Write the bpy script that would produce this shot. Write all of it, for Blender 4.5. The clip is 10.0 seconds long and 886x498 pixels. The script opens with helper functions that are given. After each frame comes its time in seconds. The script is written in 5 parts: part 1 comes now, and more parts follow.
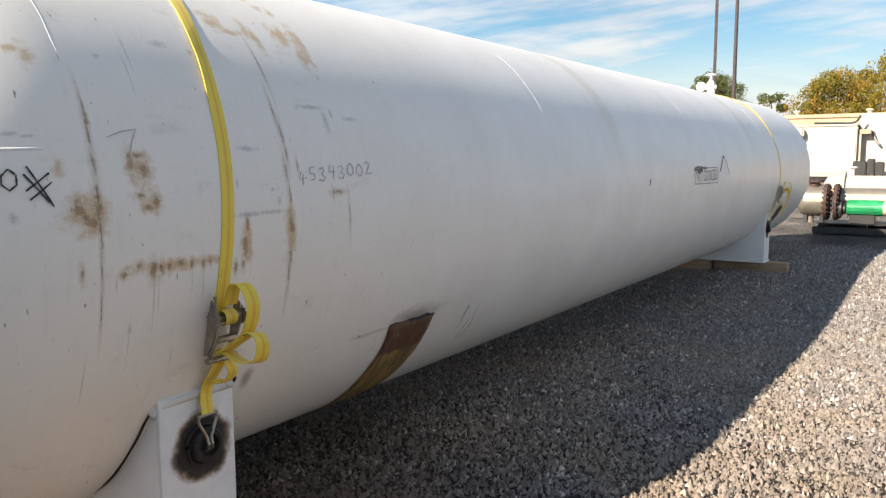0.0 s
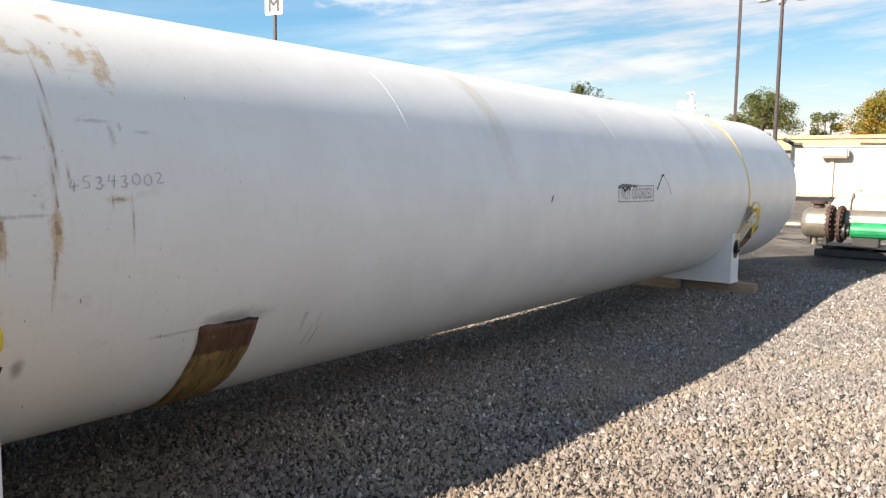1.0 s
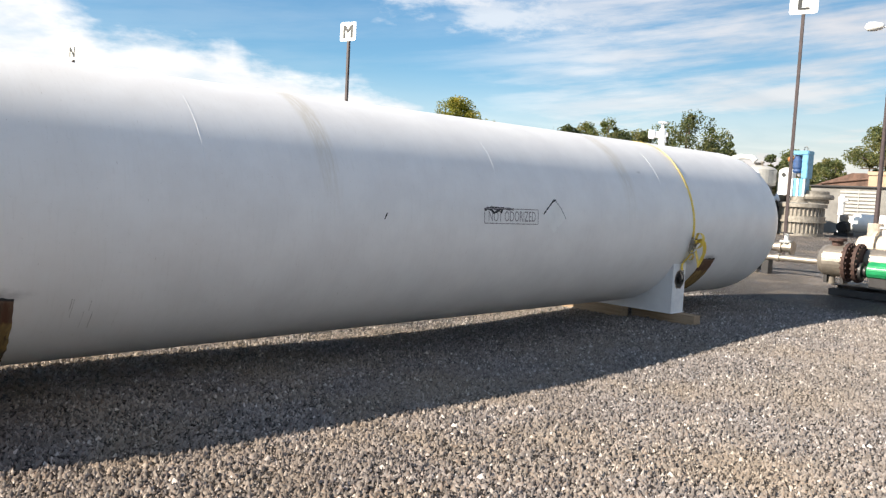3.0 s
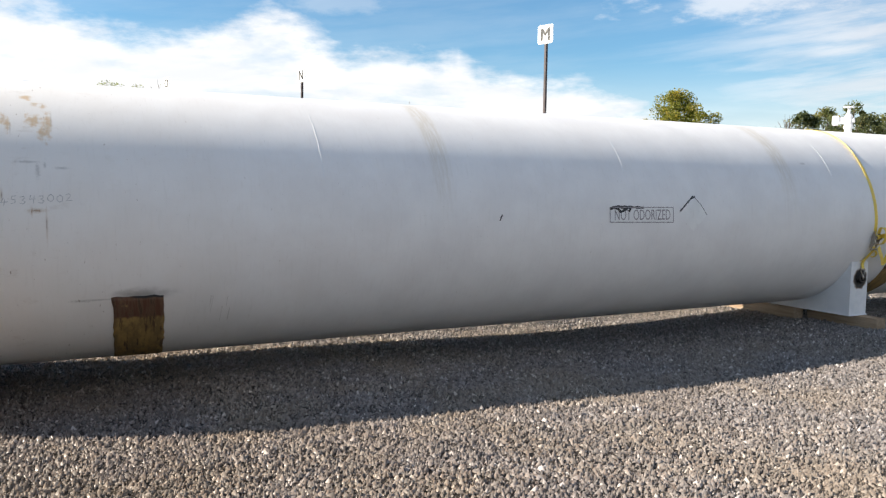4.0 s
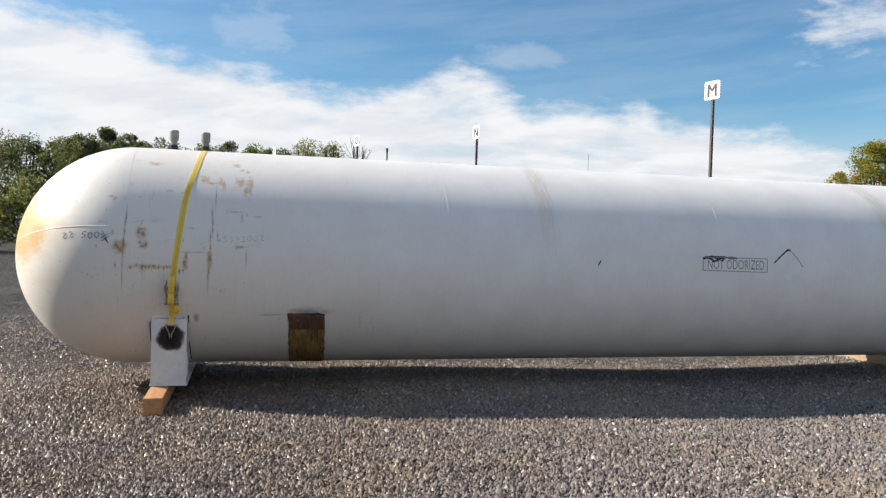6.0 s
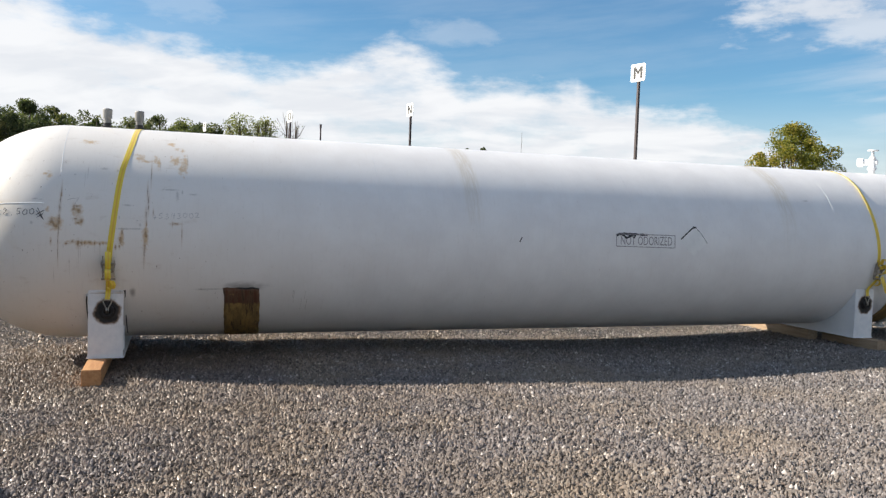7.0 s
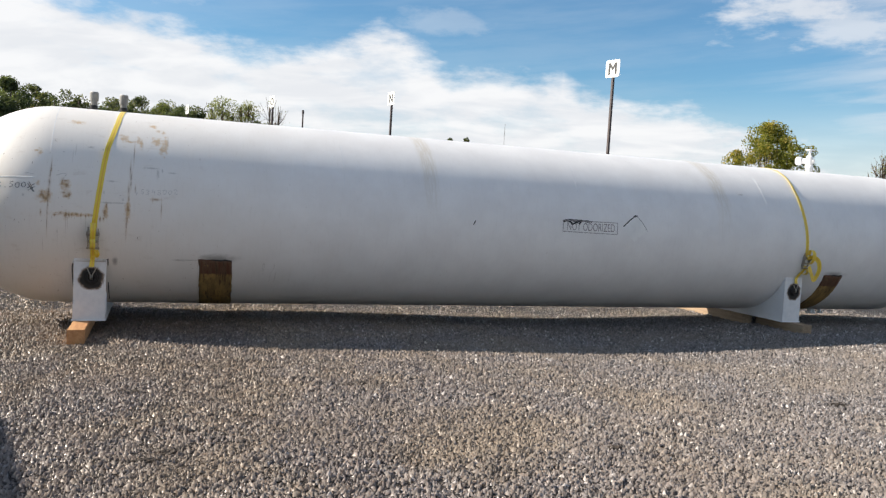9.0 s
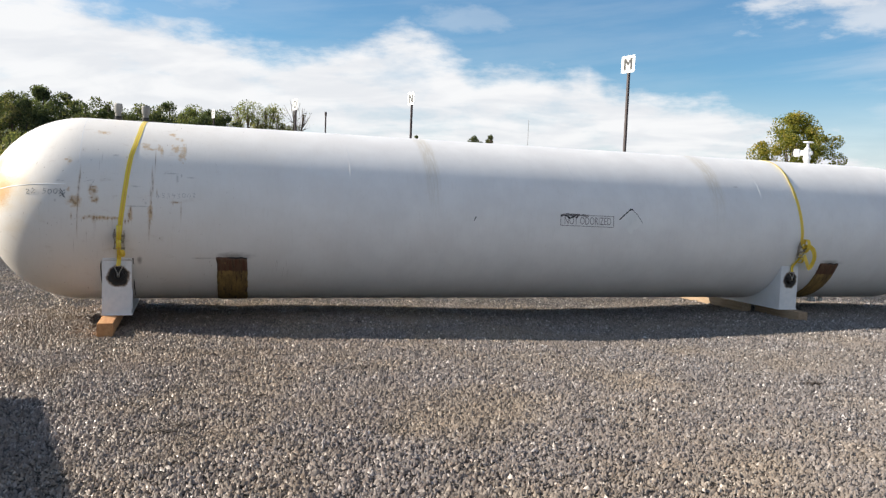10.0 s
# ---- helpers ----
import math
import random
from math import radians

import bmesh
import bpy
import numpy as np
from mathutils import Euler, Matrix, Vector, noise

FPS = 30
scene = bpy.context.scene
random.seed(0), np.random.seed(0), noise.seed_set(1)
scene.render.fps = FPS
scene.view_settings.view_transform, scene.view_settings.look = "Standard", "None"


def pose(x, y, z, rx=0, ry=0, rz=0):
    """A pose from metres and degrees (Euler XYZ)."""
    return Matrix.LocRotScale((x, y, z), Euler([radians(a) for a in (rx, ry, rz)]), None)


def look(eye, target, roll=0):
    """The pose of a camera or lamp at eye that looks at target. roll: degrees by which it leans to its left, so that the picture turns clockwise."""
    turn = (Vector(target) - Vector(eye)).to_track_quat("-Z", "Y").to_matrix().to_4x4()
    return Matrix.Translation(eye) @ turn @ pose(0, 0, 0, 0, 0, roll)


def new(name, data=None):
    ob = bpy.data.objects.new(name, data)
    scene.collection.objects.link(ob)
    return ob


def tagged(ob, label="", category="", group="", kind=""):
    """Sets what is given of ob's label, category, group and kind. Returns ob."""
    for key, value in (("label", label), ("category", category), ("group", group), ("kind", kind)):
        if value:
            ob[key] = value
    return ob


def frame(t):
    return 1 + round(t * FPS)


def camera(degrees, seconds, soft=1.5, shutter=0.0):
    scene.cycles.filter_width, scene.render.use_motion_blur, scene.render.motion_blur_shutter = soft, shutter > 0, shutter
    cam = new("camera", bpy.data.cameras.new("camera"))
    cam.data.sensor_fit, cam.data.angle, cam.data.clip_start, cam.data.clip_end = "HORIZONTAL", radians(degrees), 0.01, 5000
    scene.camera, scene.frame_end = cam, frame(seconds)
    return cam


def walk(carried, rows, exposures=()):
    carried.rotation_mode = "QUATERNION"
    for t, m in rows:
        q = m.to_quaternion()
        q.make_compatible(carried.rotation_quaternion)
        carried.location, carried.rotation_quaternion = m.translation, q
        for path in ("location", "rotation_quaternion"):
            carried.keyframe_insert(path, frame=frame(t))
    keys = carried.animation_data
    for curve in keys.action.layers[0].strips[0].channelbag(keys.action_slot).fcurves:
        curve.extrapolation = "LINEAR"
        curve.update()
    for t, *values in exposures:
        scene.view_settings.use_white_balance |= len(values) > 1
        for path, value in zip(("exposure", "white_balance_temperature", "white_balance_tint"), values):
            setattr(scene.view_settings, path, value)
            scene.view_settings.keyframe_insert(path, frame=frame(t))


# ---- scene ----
cam = camera(59.35, 10.0, soft=1.3)
PATH = [
    (0, (0.167, 0.379, 1.546), (1.8187, 1.4805, 1.3071), -0.29),
    (0.5, (0.379, -0.146, 1.524), (2.0118, 0.9920, 1.3221), -0.72),
    (1, (0.695, -0.637, 1.553), (2.2713, 0.5767, 1.3481), 0.77),
    (1.5, (0.942, -1.212, 1.524), (2.4682, 0.0673, 1.3375), 1.43),
    (2, (1.268, -1.652, 1.526), (2.7491, -0.3163, 1.3737), 2.25),
    (2.2, (1.377, -1.877, 1.566), (2.8394, -0.5225, 1.4107), 2.27),
    (3.3, (2.076, -2.830, 1.589), (3.3952, -1.3366, 1.4170), 2.94),
    (3.5, (2.220, -2.958, 1.620), (3.4773, -1.4149, 1.4277), 2.72),
    (4, (2.457, -3.358, 1.624), (3.3634, -1.5832, 1.4553), 0.75),
    (4.5, (2.471, -3.752, 1.611), (3.2719, -1.9261, 1.4581), 0.48),
    (5, (2.515, -4.136, 1.629), (3.1631, -2.2457, 1.5540), 1.59),
    (5.5, (2.538, -4.544, 1.625), (3.0447, -2.6092, 1.5969), 1.86),
    (5.7, (2.504, -4.702, 1.613), (2.9816, -2.7598, 1.5801), 1.69),
    (6.8, (2.500, -5.265, 1.632), (3.0384, -3.3416, 1.5319), 1.97),
    (7, (2.447, -5.321, 1.628), (3.0868, -3.4287, 1.5271), 1.93),
    (7.5, (2.337, -5.430, 1.630), (3.1105, -3.5890, 1.5197), 1.55),
    (8, (2.385, -5.598, 1.621), (3.2232, -3.7861, 1.5067), 1.83),
    (8.5, (2.502, -5.859, 1.603), (3.3063, -4.0317, 1.4834), 2.44),
    (9, (2.459, -6.126, 1.581), (3.1427, -4.2503, 1.4552), 3.38),
    (9.5, (2.492, -6.449, 1.618), (3.1220, -4.5550, 1.4838), 3.61),
    (10, (2.568, -6.728, 1.593), (3.1848, -4.8303, 1.4585), 2.27),
]
EXPOSURES = [(0.0, 1.17, 6940, 10), (0.5, 1.28, 6950, 10), (1.0, 1.29, 6940, 10), (2.0, 1.19, 6810, 10), (3.5, 1.07, 6690, 10), (4.5, 1.09, 6600, 10), (5.0, 0.98, 6550, 10), (5.5, 0.80, 6510, 10), (7.0, 0.85, 6520, 10), (8.0, 0.86, 6570, 10), (10.0, 0.85, 6590, 10)]
walk(cam, [(t, look(eye, target, roll)) for t, eye, target, roll in PATH], EXPOSURES)

# ---- light ----
SUN = Vector((-1.0, 0.379, 0.614)).normalized()     # towards the sun: behind the tank, from its left end
sun_data = bpy.data.lights.new("sun", "SUN")
sun_data.energy, sun_data.angle, sun_data.color = 4.85, radians(0.53), (1.0, 0.92, 0.80)
new("sun", sun_data).matrix_world = look(SUN * 60, (0, 0, 0))


class Nodes:
    """Short hand for building a node tree."""

    def __init__(self, tree):
        self.tree = tree
        tree.nodes.clear()

    def add(self, kind, **inputs):
        n = self.tree.nodes.new(kind)
        for k, v in inputs.items():
            self.put(n.inputs[k.replace("_", " ")], v)
        return n

    def put(self, socket, v):
        if isinstance(v, bpy.types.NodeSocket):
            self.tree.links.new(v, socket)
        else:
            socket.default_value = v

    def math(self, op, a, b=0.0, c=0.0, clamp=False):
        n = self.tree.nodes.new("ShaderNodeMath")
        n.operation, n.use_clamp = op, clamp
        for s, v in zip(n.inputs, (a, b, c)):
            self.put(s, v)
        return n.outputs[0]

    def vec(self, op, a, b=(0, 0, 0)):
        n = self.tree.nodes.new("ShaderNodeVectorMath")
        n.operation = op
        self.put(n.inputs[0], a)
        self.put(n.inputs[1], b)
        return n.outputs["Value"] if op in ("LENGTH", "DOT_PRODUCT") else n.outputs["Vector"]

    def ramp(self, x, a, b, lo=0.0, hi=1.0):
        n = self.add("ShaderNodeMapRange")
        n.interpolation_type = "SMOOTHSTEP"
        for i, v in enumerate((x, a, b, lo, hi)):
            self.put(n.inputs[i], v)
        return n.outputs[0]

    def mix(self, f, a, b):
        n = self.add("ShaderNodeMix")
        n.data_type = "RGBA"
        self.put(n.inputs[0], f)
        for s, v in ((n.inputs[6], a), (n.inputs[7], b)):
            self.put(s, v if isinstance(v, bpy.types.NodeSocket) else (*v, 1.0))
        return n.outputs[2]

    def noise(self, vector, scale, detail=4.0, rough=0.55):
        n = self.add("ShaderNodeTexNoise", Vector=vector, Scale=scale, Detail=detail, Roughness=rough)
        return n.outputs[0]

    def line(self, x, points):
        """A broken line through (x, y) points, as sums of bent ramps."""
        total = None
        for (xa, ya), (xb, yb) in zip(points, points[1:]):
            n = self.add("ShaderNodeMapRange")
            for i, v in enumerate((x, xa, xb, 0.0 if total else ya, yb - ya if total else yb)):
                self.put(n.inputs[i], v)
            total = n.outputs[0] if total is None else self.math("ADD", total, n.outputs[0])
        return total

    def uv(self):
        n = self.add("ShaderNodeUVMap")
        n.uv_map = "UVMap"
        return n.outputs[0]

    def stretch(self, vector, scale):
        return self.vec("MULTIPLY", vector, scale)


def make_sky():
    world = bpy.data.worlds.new("sky")
    scene.world = world
    world.use_nodes = True
    k = Nodes(world.node_tree)
    sky = k.add("ShaderNodeTexSky")
    sky.sky_type, sky.sun_disc = "NISHITA", False
    sky.sun_elevation, sky.sun_rotation = math.asin(SUN.z), math.atan2(SUN.x, SUN.y)
    sky.air_density, sky.dust_density, sky.ozone_density = 1.0, 0.6, 1.6
    way = k.add("ShaderNodeTexCoord").outputs["Generated"]
    sep = k.add("ShaderNodeSeparateXYZ", Vector=way)
    x, y, z = sep.outputs
    az = k.math("MULTIPLY", k.math("ARCTAN2", x, y), 57.2958)
    el = k.math("MULTIPLY", k.math("ARCSINE", z), 57.2958)
    # clouds lie on a high sheet, so they crowd and flatten towards the horizon
    flat = k.vec("DIVIDE", way, k.add("ShaderNodeCombineXYZ", X=k.math("ADD", z, 0.16), Y=k.math("ADD", z, 0.16), Z=1.0).outputs[0])
    flat = k.stretch(flat, (1.0, 1.0, 0.0))
    turned = k.add("ShaderNodeMapping", Vector=flat, Rotation=(0, 0, radians(38))).outputs[0]
    turned = k.stretch(turned, (1.0, 1.30, 1.0))
    warp = k.add("ShaderNodeTexNoise", Vector=turned, Scale=0.9, Detail=3.0).outputs["Color"]
    bent = k.vec("ADD", turned, k.stretch(warp, (0.9, 0.9, 0.0)))
    big = k.noise(bent, 0.85, 7.0, 0.50)
    fine = k.noise(k.stretch(bent, (1.0, 1.2, 1.0)), 2.4, 7.0, 0.52)
    shape = k.math("ADD", k.math("MULTIPLY", big, 0.80), k.math("MULTIPLY", fine, 0.20))
    # the upper edge of the cloud bank, in degrees, sinks from left to right
    edge = k.line(az, [(-60, 17), (-15, 13.7), (-9.7, 13.4), (-6.9, 12), (-3.9, 11.2), (0, 11.1), (6.7, 9.6), (10.8, 10.3), (14.5, 12.0), (16.5, 11.4), (20, 8.9), (24, 9.1), (28, 9.5), (29.3, 8.1), (34, 8.3), (38, 7.0),
                       (42, 5.4), (50, 3.5)])
    ragged = k.noise(k.stretch(k.add("ShaderNodeCombineXYZ", X=az, Y=el, Z=0.0).outputs[0], (0.16, 0.42, 1.0)), 1.0, 8.0, 0.62)
    above = k.math("ADD", k.math("SUBTRACT", edge, el), k.math("MULTIPLY", k.math("SUBTRACT", ragged, 0.5), 5.0))
    bank = k.ramp(above, -0.7, 1.5)
    hollow = k.ramp(k.math("ADD", k.math("MULTIPLY", shape, 0.5), k.math("MULTIPLY", ragged, 0.5)), 0.36, 0.52, 0.62, 0.97)
    streak = k.noise(k.stretch(k.add("ShaderNodeCombineXYZ", X=az, Y=k.math("ADD", el, k.math("MULTIPLY", az, -0.10)), Z=3.0).outputs[0], (0.07, 0.55, 1.0)), 1.0, 8.0, 0.60)
    thin = k.math("MULTIPLY", k.ramp(k.math("ADD", k.math("MULTIPLY", shape, 0.4), k.math("MULTIPLY", streak, 0.6)), 0.40, 0.60), k.ramp(az, 40.0, 56.0, 0.10, 0.66))
    # small torn clouds by themselves, high up
    for x0, y0, fx, fy, much in ((44.5, 14.8, 0.22, 0.55, 0.75), (18.8, 12.4, 0.26, 1.2, 0.25), (0.2, 14.4, 0.40, 0.40, 0.22), (50.0, 12.6, 0.13, 0.8, 0.6)):
        off = k.add("ShaderNodeCombineXYZ", X=k.math("MULTIPLY", k.math("SUBTRACT", az, x0), fx), Y=k.math("MULTIPLY", k.math("SUBTRACT", el, y0), fy), Z=0.0).outputs[0]
        lone = k.math("ADD", k.vec("LENGTH", off), k.math("MULTIPLY", k.math("SUBTRACT", ragged, 0.5), 6.5))
        thin = k.math("MAXIMUM", thin, k.ramp(lone, 1.6, 0.0, 0.0, much))
    thin = k.math("MULTIPLY", thin, k.ramp(el, 20.0, 36.0, 1.0, 0.15))
    wide = k.ramp(k.math("ABSOLUTE", az), 95.0, 130.0, 1.0, 0.5)
    cover = k.math("MULTIPLY", k.math("MAXIMUM", k.math("MULTIPLY", bank, hollow), thin), wide, clamp=True)
    # unseen cloud added behind the walk to whiten the light on the tank's side
    rear = k.math("MULTIPLY", k.ramp(k.math("ABSOLUTE", az), 85.0, 125.0, 0.0, 0.30), k.ramp(shape, 0.30, 0.48, 0.35, 1.0))
    cover = k.math("MAXIMUM", cover, rear)
    haze = k.ramp(el, 0.5, 9.5, 0.80, 0.0)
    cover = k.math("MAXIMUM", cover, haze)
    white = k.mix(k.ramp(fine, 0.35, 0.65), (9.0, 9.25, 9.7), (10.4, 10.5, 10.7))
    colour = k.mix(cover, k.vec("MULTIPLY", sky.outputs[0], (0.84, 1.27, 1.50)), white)
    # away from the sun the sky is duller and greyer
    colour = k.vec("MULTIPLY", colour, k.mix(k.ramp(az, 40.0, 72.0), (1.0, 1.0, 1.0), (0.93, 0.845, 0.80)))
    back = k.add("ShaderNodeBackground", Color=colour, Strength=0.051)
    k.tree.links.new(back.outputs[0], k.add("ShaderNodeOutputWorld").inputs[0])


make_sky()


# ---- materials ----
def surface(name, build, bump=None):
    """A material: build(k, place) returns the Principled inputs, bump a height and its strength and distance."""
    m = bpy.data.materials.new(name)
    m.use_nodes = True
    k = Nodes(m.node_tree)
    co = k.add("ShaderNodeTexCoord").outputs["Object"]
    values = build(k, co)
    height = values.pop("height", None)
    b = k.add("ShaderNodeBsdfPrincipled")
    for key, v in values.items():
        if key == "Base Color" and isinstance(v, tuple):
            v = (*v[:3], 1.0)
        k.put(b.inputs[key], v)
    if height:
        k.put(b.inputs["Normal"], k.add("ShaderNodeBump", Strength=height[1], Distance=height[2], Height=height[0]).outputs[0])
    k.tree.links.new(b.outputs[0], k.add("ShaderNodeOutputMaterial").inputs[0])
    return m


def plain(name, colour, rough=0.6, metal=0.0, vary=0.25, scale=6.0, dirt=(0.10, 0.08, 0.06), dirty=0.25, bump=0.15, grain=60.0):
    """Paint, rubber, metal and the like: grain and blotches at two scales, and some dirt."""
    def build(k, co):
        large, small = k.noise(co, scale, 5.0), k.noise(co, grain, 3.0)
        dark = tuple(c * (1 - vary) for c in colour)
        light = tuple(min(1.0, c * (1 + vary * 0.6)) for c in colour)
        base = k.mix(k.ramp(large, 0.3, 0.7), dark, light)
        base = k.mix(k.math("MULTIPLY", k.ramp(k.noise(co, scale * 2.7, 6.0, 0.7), 0.55, 0.75), dirty), base, dirt)
        return {"Base Color": base, "Metallic": metal, "Roughness": k.ramp(small, 0.3, 0.7, max(rough - 0.12, 0.05), min(rough + 0.12, 1.0)),
                "height": (small, bump, 0.004)}
    return surface(name, build)


TANK_R, TANK_Y, TANK_Z = 1.07, 3.405, 1.281      # radius and axis of the tank
SEAM_L, SEAM_R = 1.41, 13.18                     # where its round heads begin
HEAD_L, HEAD_R = 1.095, 1.075                    # how far they stand out


def arc(deg):
    return TANK_R * radians(deg)


def spots(k, uv, rows):
    """The least distance to a set of soft ellipses: x, degrees above the equator, half width and half height in metres."""
    least = None
    for x, deg, w, h in rows:
        d = k.vec("LENGTH", k.vec("MULTIPLY", k.vec("SUBTRACT", uv, (x, arc(deg), 0)), (0.85 / w, 0.85 / h, 0)))
        least = d if least is None else k.math("MINIMUM", least, d)
    return least


# marks on the paint: x along the tank, degrees above its equator, half width and half height in metres
TAN_WASH = [(1.62, -3.1, .15, .018), (1.79, -3.2, .05, .016), (2.075, 43.5, .035, .035), (2.13, 41.6, .045, .014), (2.05, 45.8, .03, .02), (2.238, 40.5, .018, .05), (2.475, 40.5, .026, .11), (2.445, 36.8, .026, .05), (2.40, 43, .05, .05),
            (2.40, 52.5, .025, .02), (2.35, 57, .035, .03), (2.45, 51.5, .02, .03), (2.212, 43.2, .018, .04), (1.315, 30.6, .018, .035), (1.29, 31.4, .03, .012), (1.32, 12.8, .014, .02),
            (1.385, 6, .055, .055), (1.56, 12.5, .035, .05), (1.58, 7.5, .035, .03), (1.935, -1, .02, .06), (2.14, 0, .022, .10), (1.62, 55, .06, .03)]
RUST_SEAM = [(1.357, 7, .020, .024), (1.411, 6.6, .013, .038), (1.393, 4.7, .018, .018), (1.372, 5.5, .012, .018), (1.535, 13.6, .012, .030), (1.573, 12.2, .016, .026), (1.555, 14.6, .02, .010),
             (1.548, 8.3, .018, .008), (1.598, 7.2, .013, .024), (1.570, 6.3, .016, .010), (1.428, 20, .006, .022), (1.352, -2.5, .006, .022), (2.40, 7.0, .032, .009), (2.372, 6.8, .005, .018)]
RUST_ROW = [(1.477, -3.6, .013, .011), (1.523, -2.6, .014, .010), (1.574, -3.6, .012, .028), (1.600, -3.3, .009, .020), (1.628, -3.4, .007, .014), (1.669, -2.8, .011, .010), (1.710, -3.4, .005, .016),
            (1.755, -3.6, .005, .018), (1.780, -3.4, .005, .010), (1.815, -3.2, .010, .008), (1.925, -1.5, .012, .034), (1.918, -4.6, .008, .018), (1.885, -5.0, .008, .018), (1.940, 2.4, .007, .022),
            (2.140, 1.4, .012, .036), (2.152, 0.6, .005, .02), (2.137, -4.4, .006, .028), (2.148, 6.2, .004, .012)]
DARK_LINES = [(1.427, 22, .0030, .036), (1.422, 18, .0038, .036), (1.419, 13.5, .005, .03), (1.416, 8.5, .004, .03), (1.413, 3.6, .003, .05), (1.409, -2.4, .0026, .05), (1.407, -8, .0022, .05), (2.178, 33.5, .0028, .06),
              (2.150, 23, .0035, .04), (2.159, 18.8, .0045, .035), (2.160, 15, .004, .028), (2.142, 11.6, .005, .03), (2.203, 12.6, .003, .016), (2.146, 7.6, .003, .02), (2.130, -7.5, .004, .05), (2.457, 2, .0024, .042)]
DRIPS = [(1.576, -8, .0020, .07), (1.592, -7.5, .0014, .06), (1.755, -7, .0016, .05), (1.452, -4.9, .0024, .014), (1.634, 33.4, .0026, .05), (1.612, 29, .0018, .05), (1.825, -6.5, .0018, .05), (2.125, -13, .0018, .05),
         (1.712, -6, .0014, .03), (2.50, 43, .004, .06), (2.256, 39, .003, .04), (1.50, -12.6, .005, .012), (1.37, -20, .002, .05), (1.66, -19, .0016, .03), (1.50, -15, .0012, .07), (1.95, -3, .0014, .06)]
GREY_MARKS = [(1.955, 4.0, .045, .006), (2.05, 4.1, .05, .005), (2.092, 6.1, .007, .009), (1.913, 9.6, .0035, .010), (2.067, 8.2, .005, .004), (2.35, 24.7, .05, .006), (2.412, 21.6, .009, .032), (2.455, 23.6, .005, .014),
              (2.555, 22.5, .026, .006), (1.527, 31.3, .007, .005), (1.212, 18, .014, .004), (1.77, 35.4, .022, .009), (1.883, 34.5, .007, .008),
              (9.896, 34.7, .026, .010), (2.655, -27.5, .05, .007), (2.76, -27.3, .08, .005), (1.192, 6.1, .010, .010), (1.26, 17.6, .012, .003), (1.98, 15.8, .03, .006)]
HEAD_RUST = [(0.66, 44, .13, .12), (0.60, 28, .15, .10), (0.62, 14, .09, .20), (0.46, 22, .16, .4), (0.50, 46, .14, .16), (0.80, 38, .05, .03)]
SOOT_SPOTS = [(3.04, -25.6, .16, .04), (11.58, -24.2, .16, .036), (2.028, -29.6, .020, .045)]


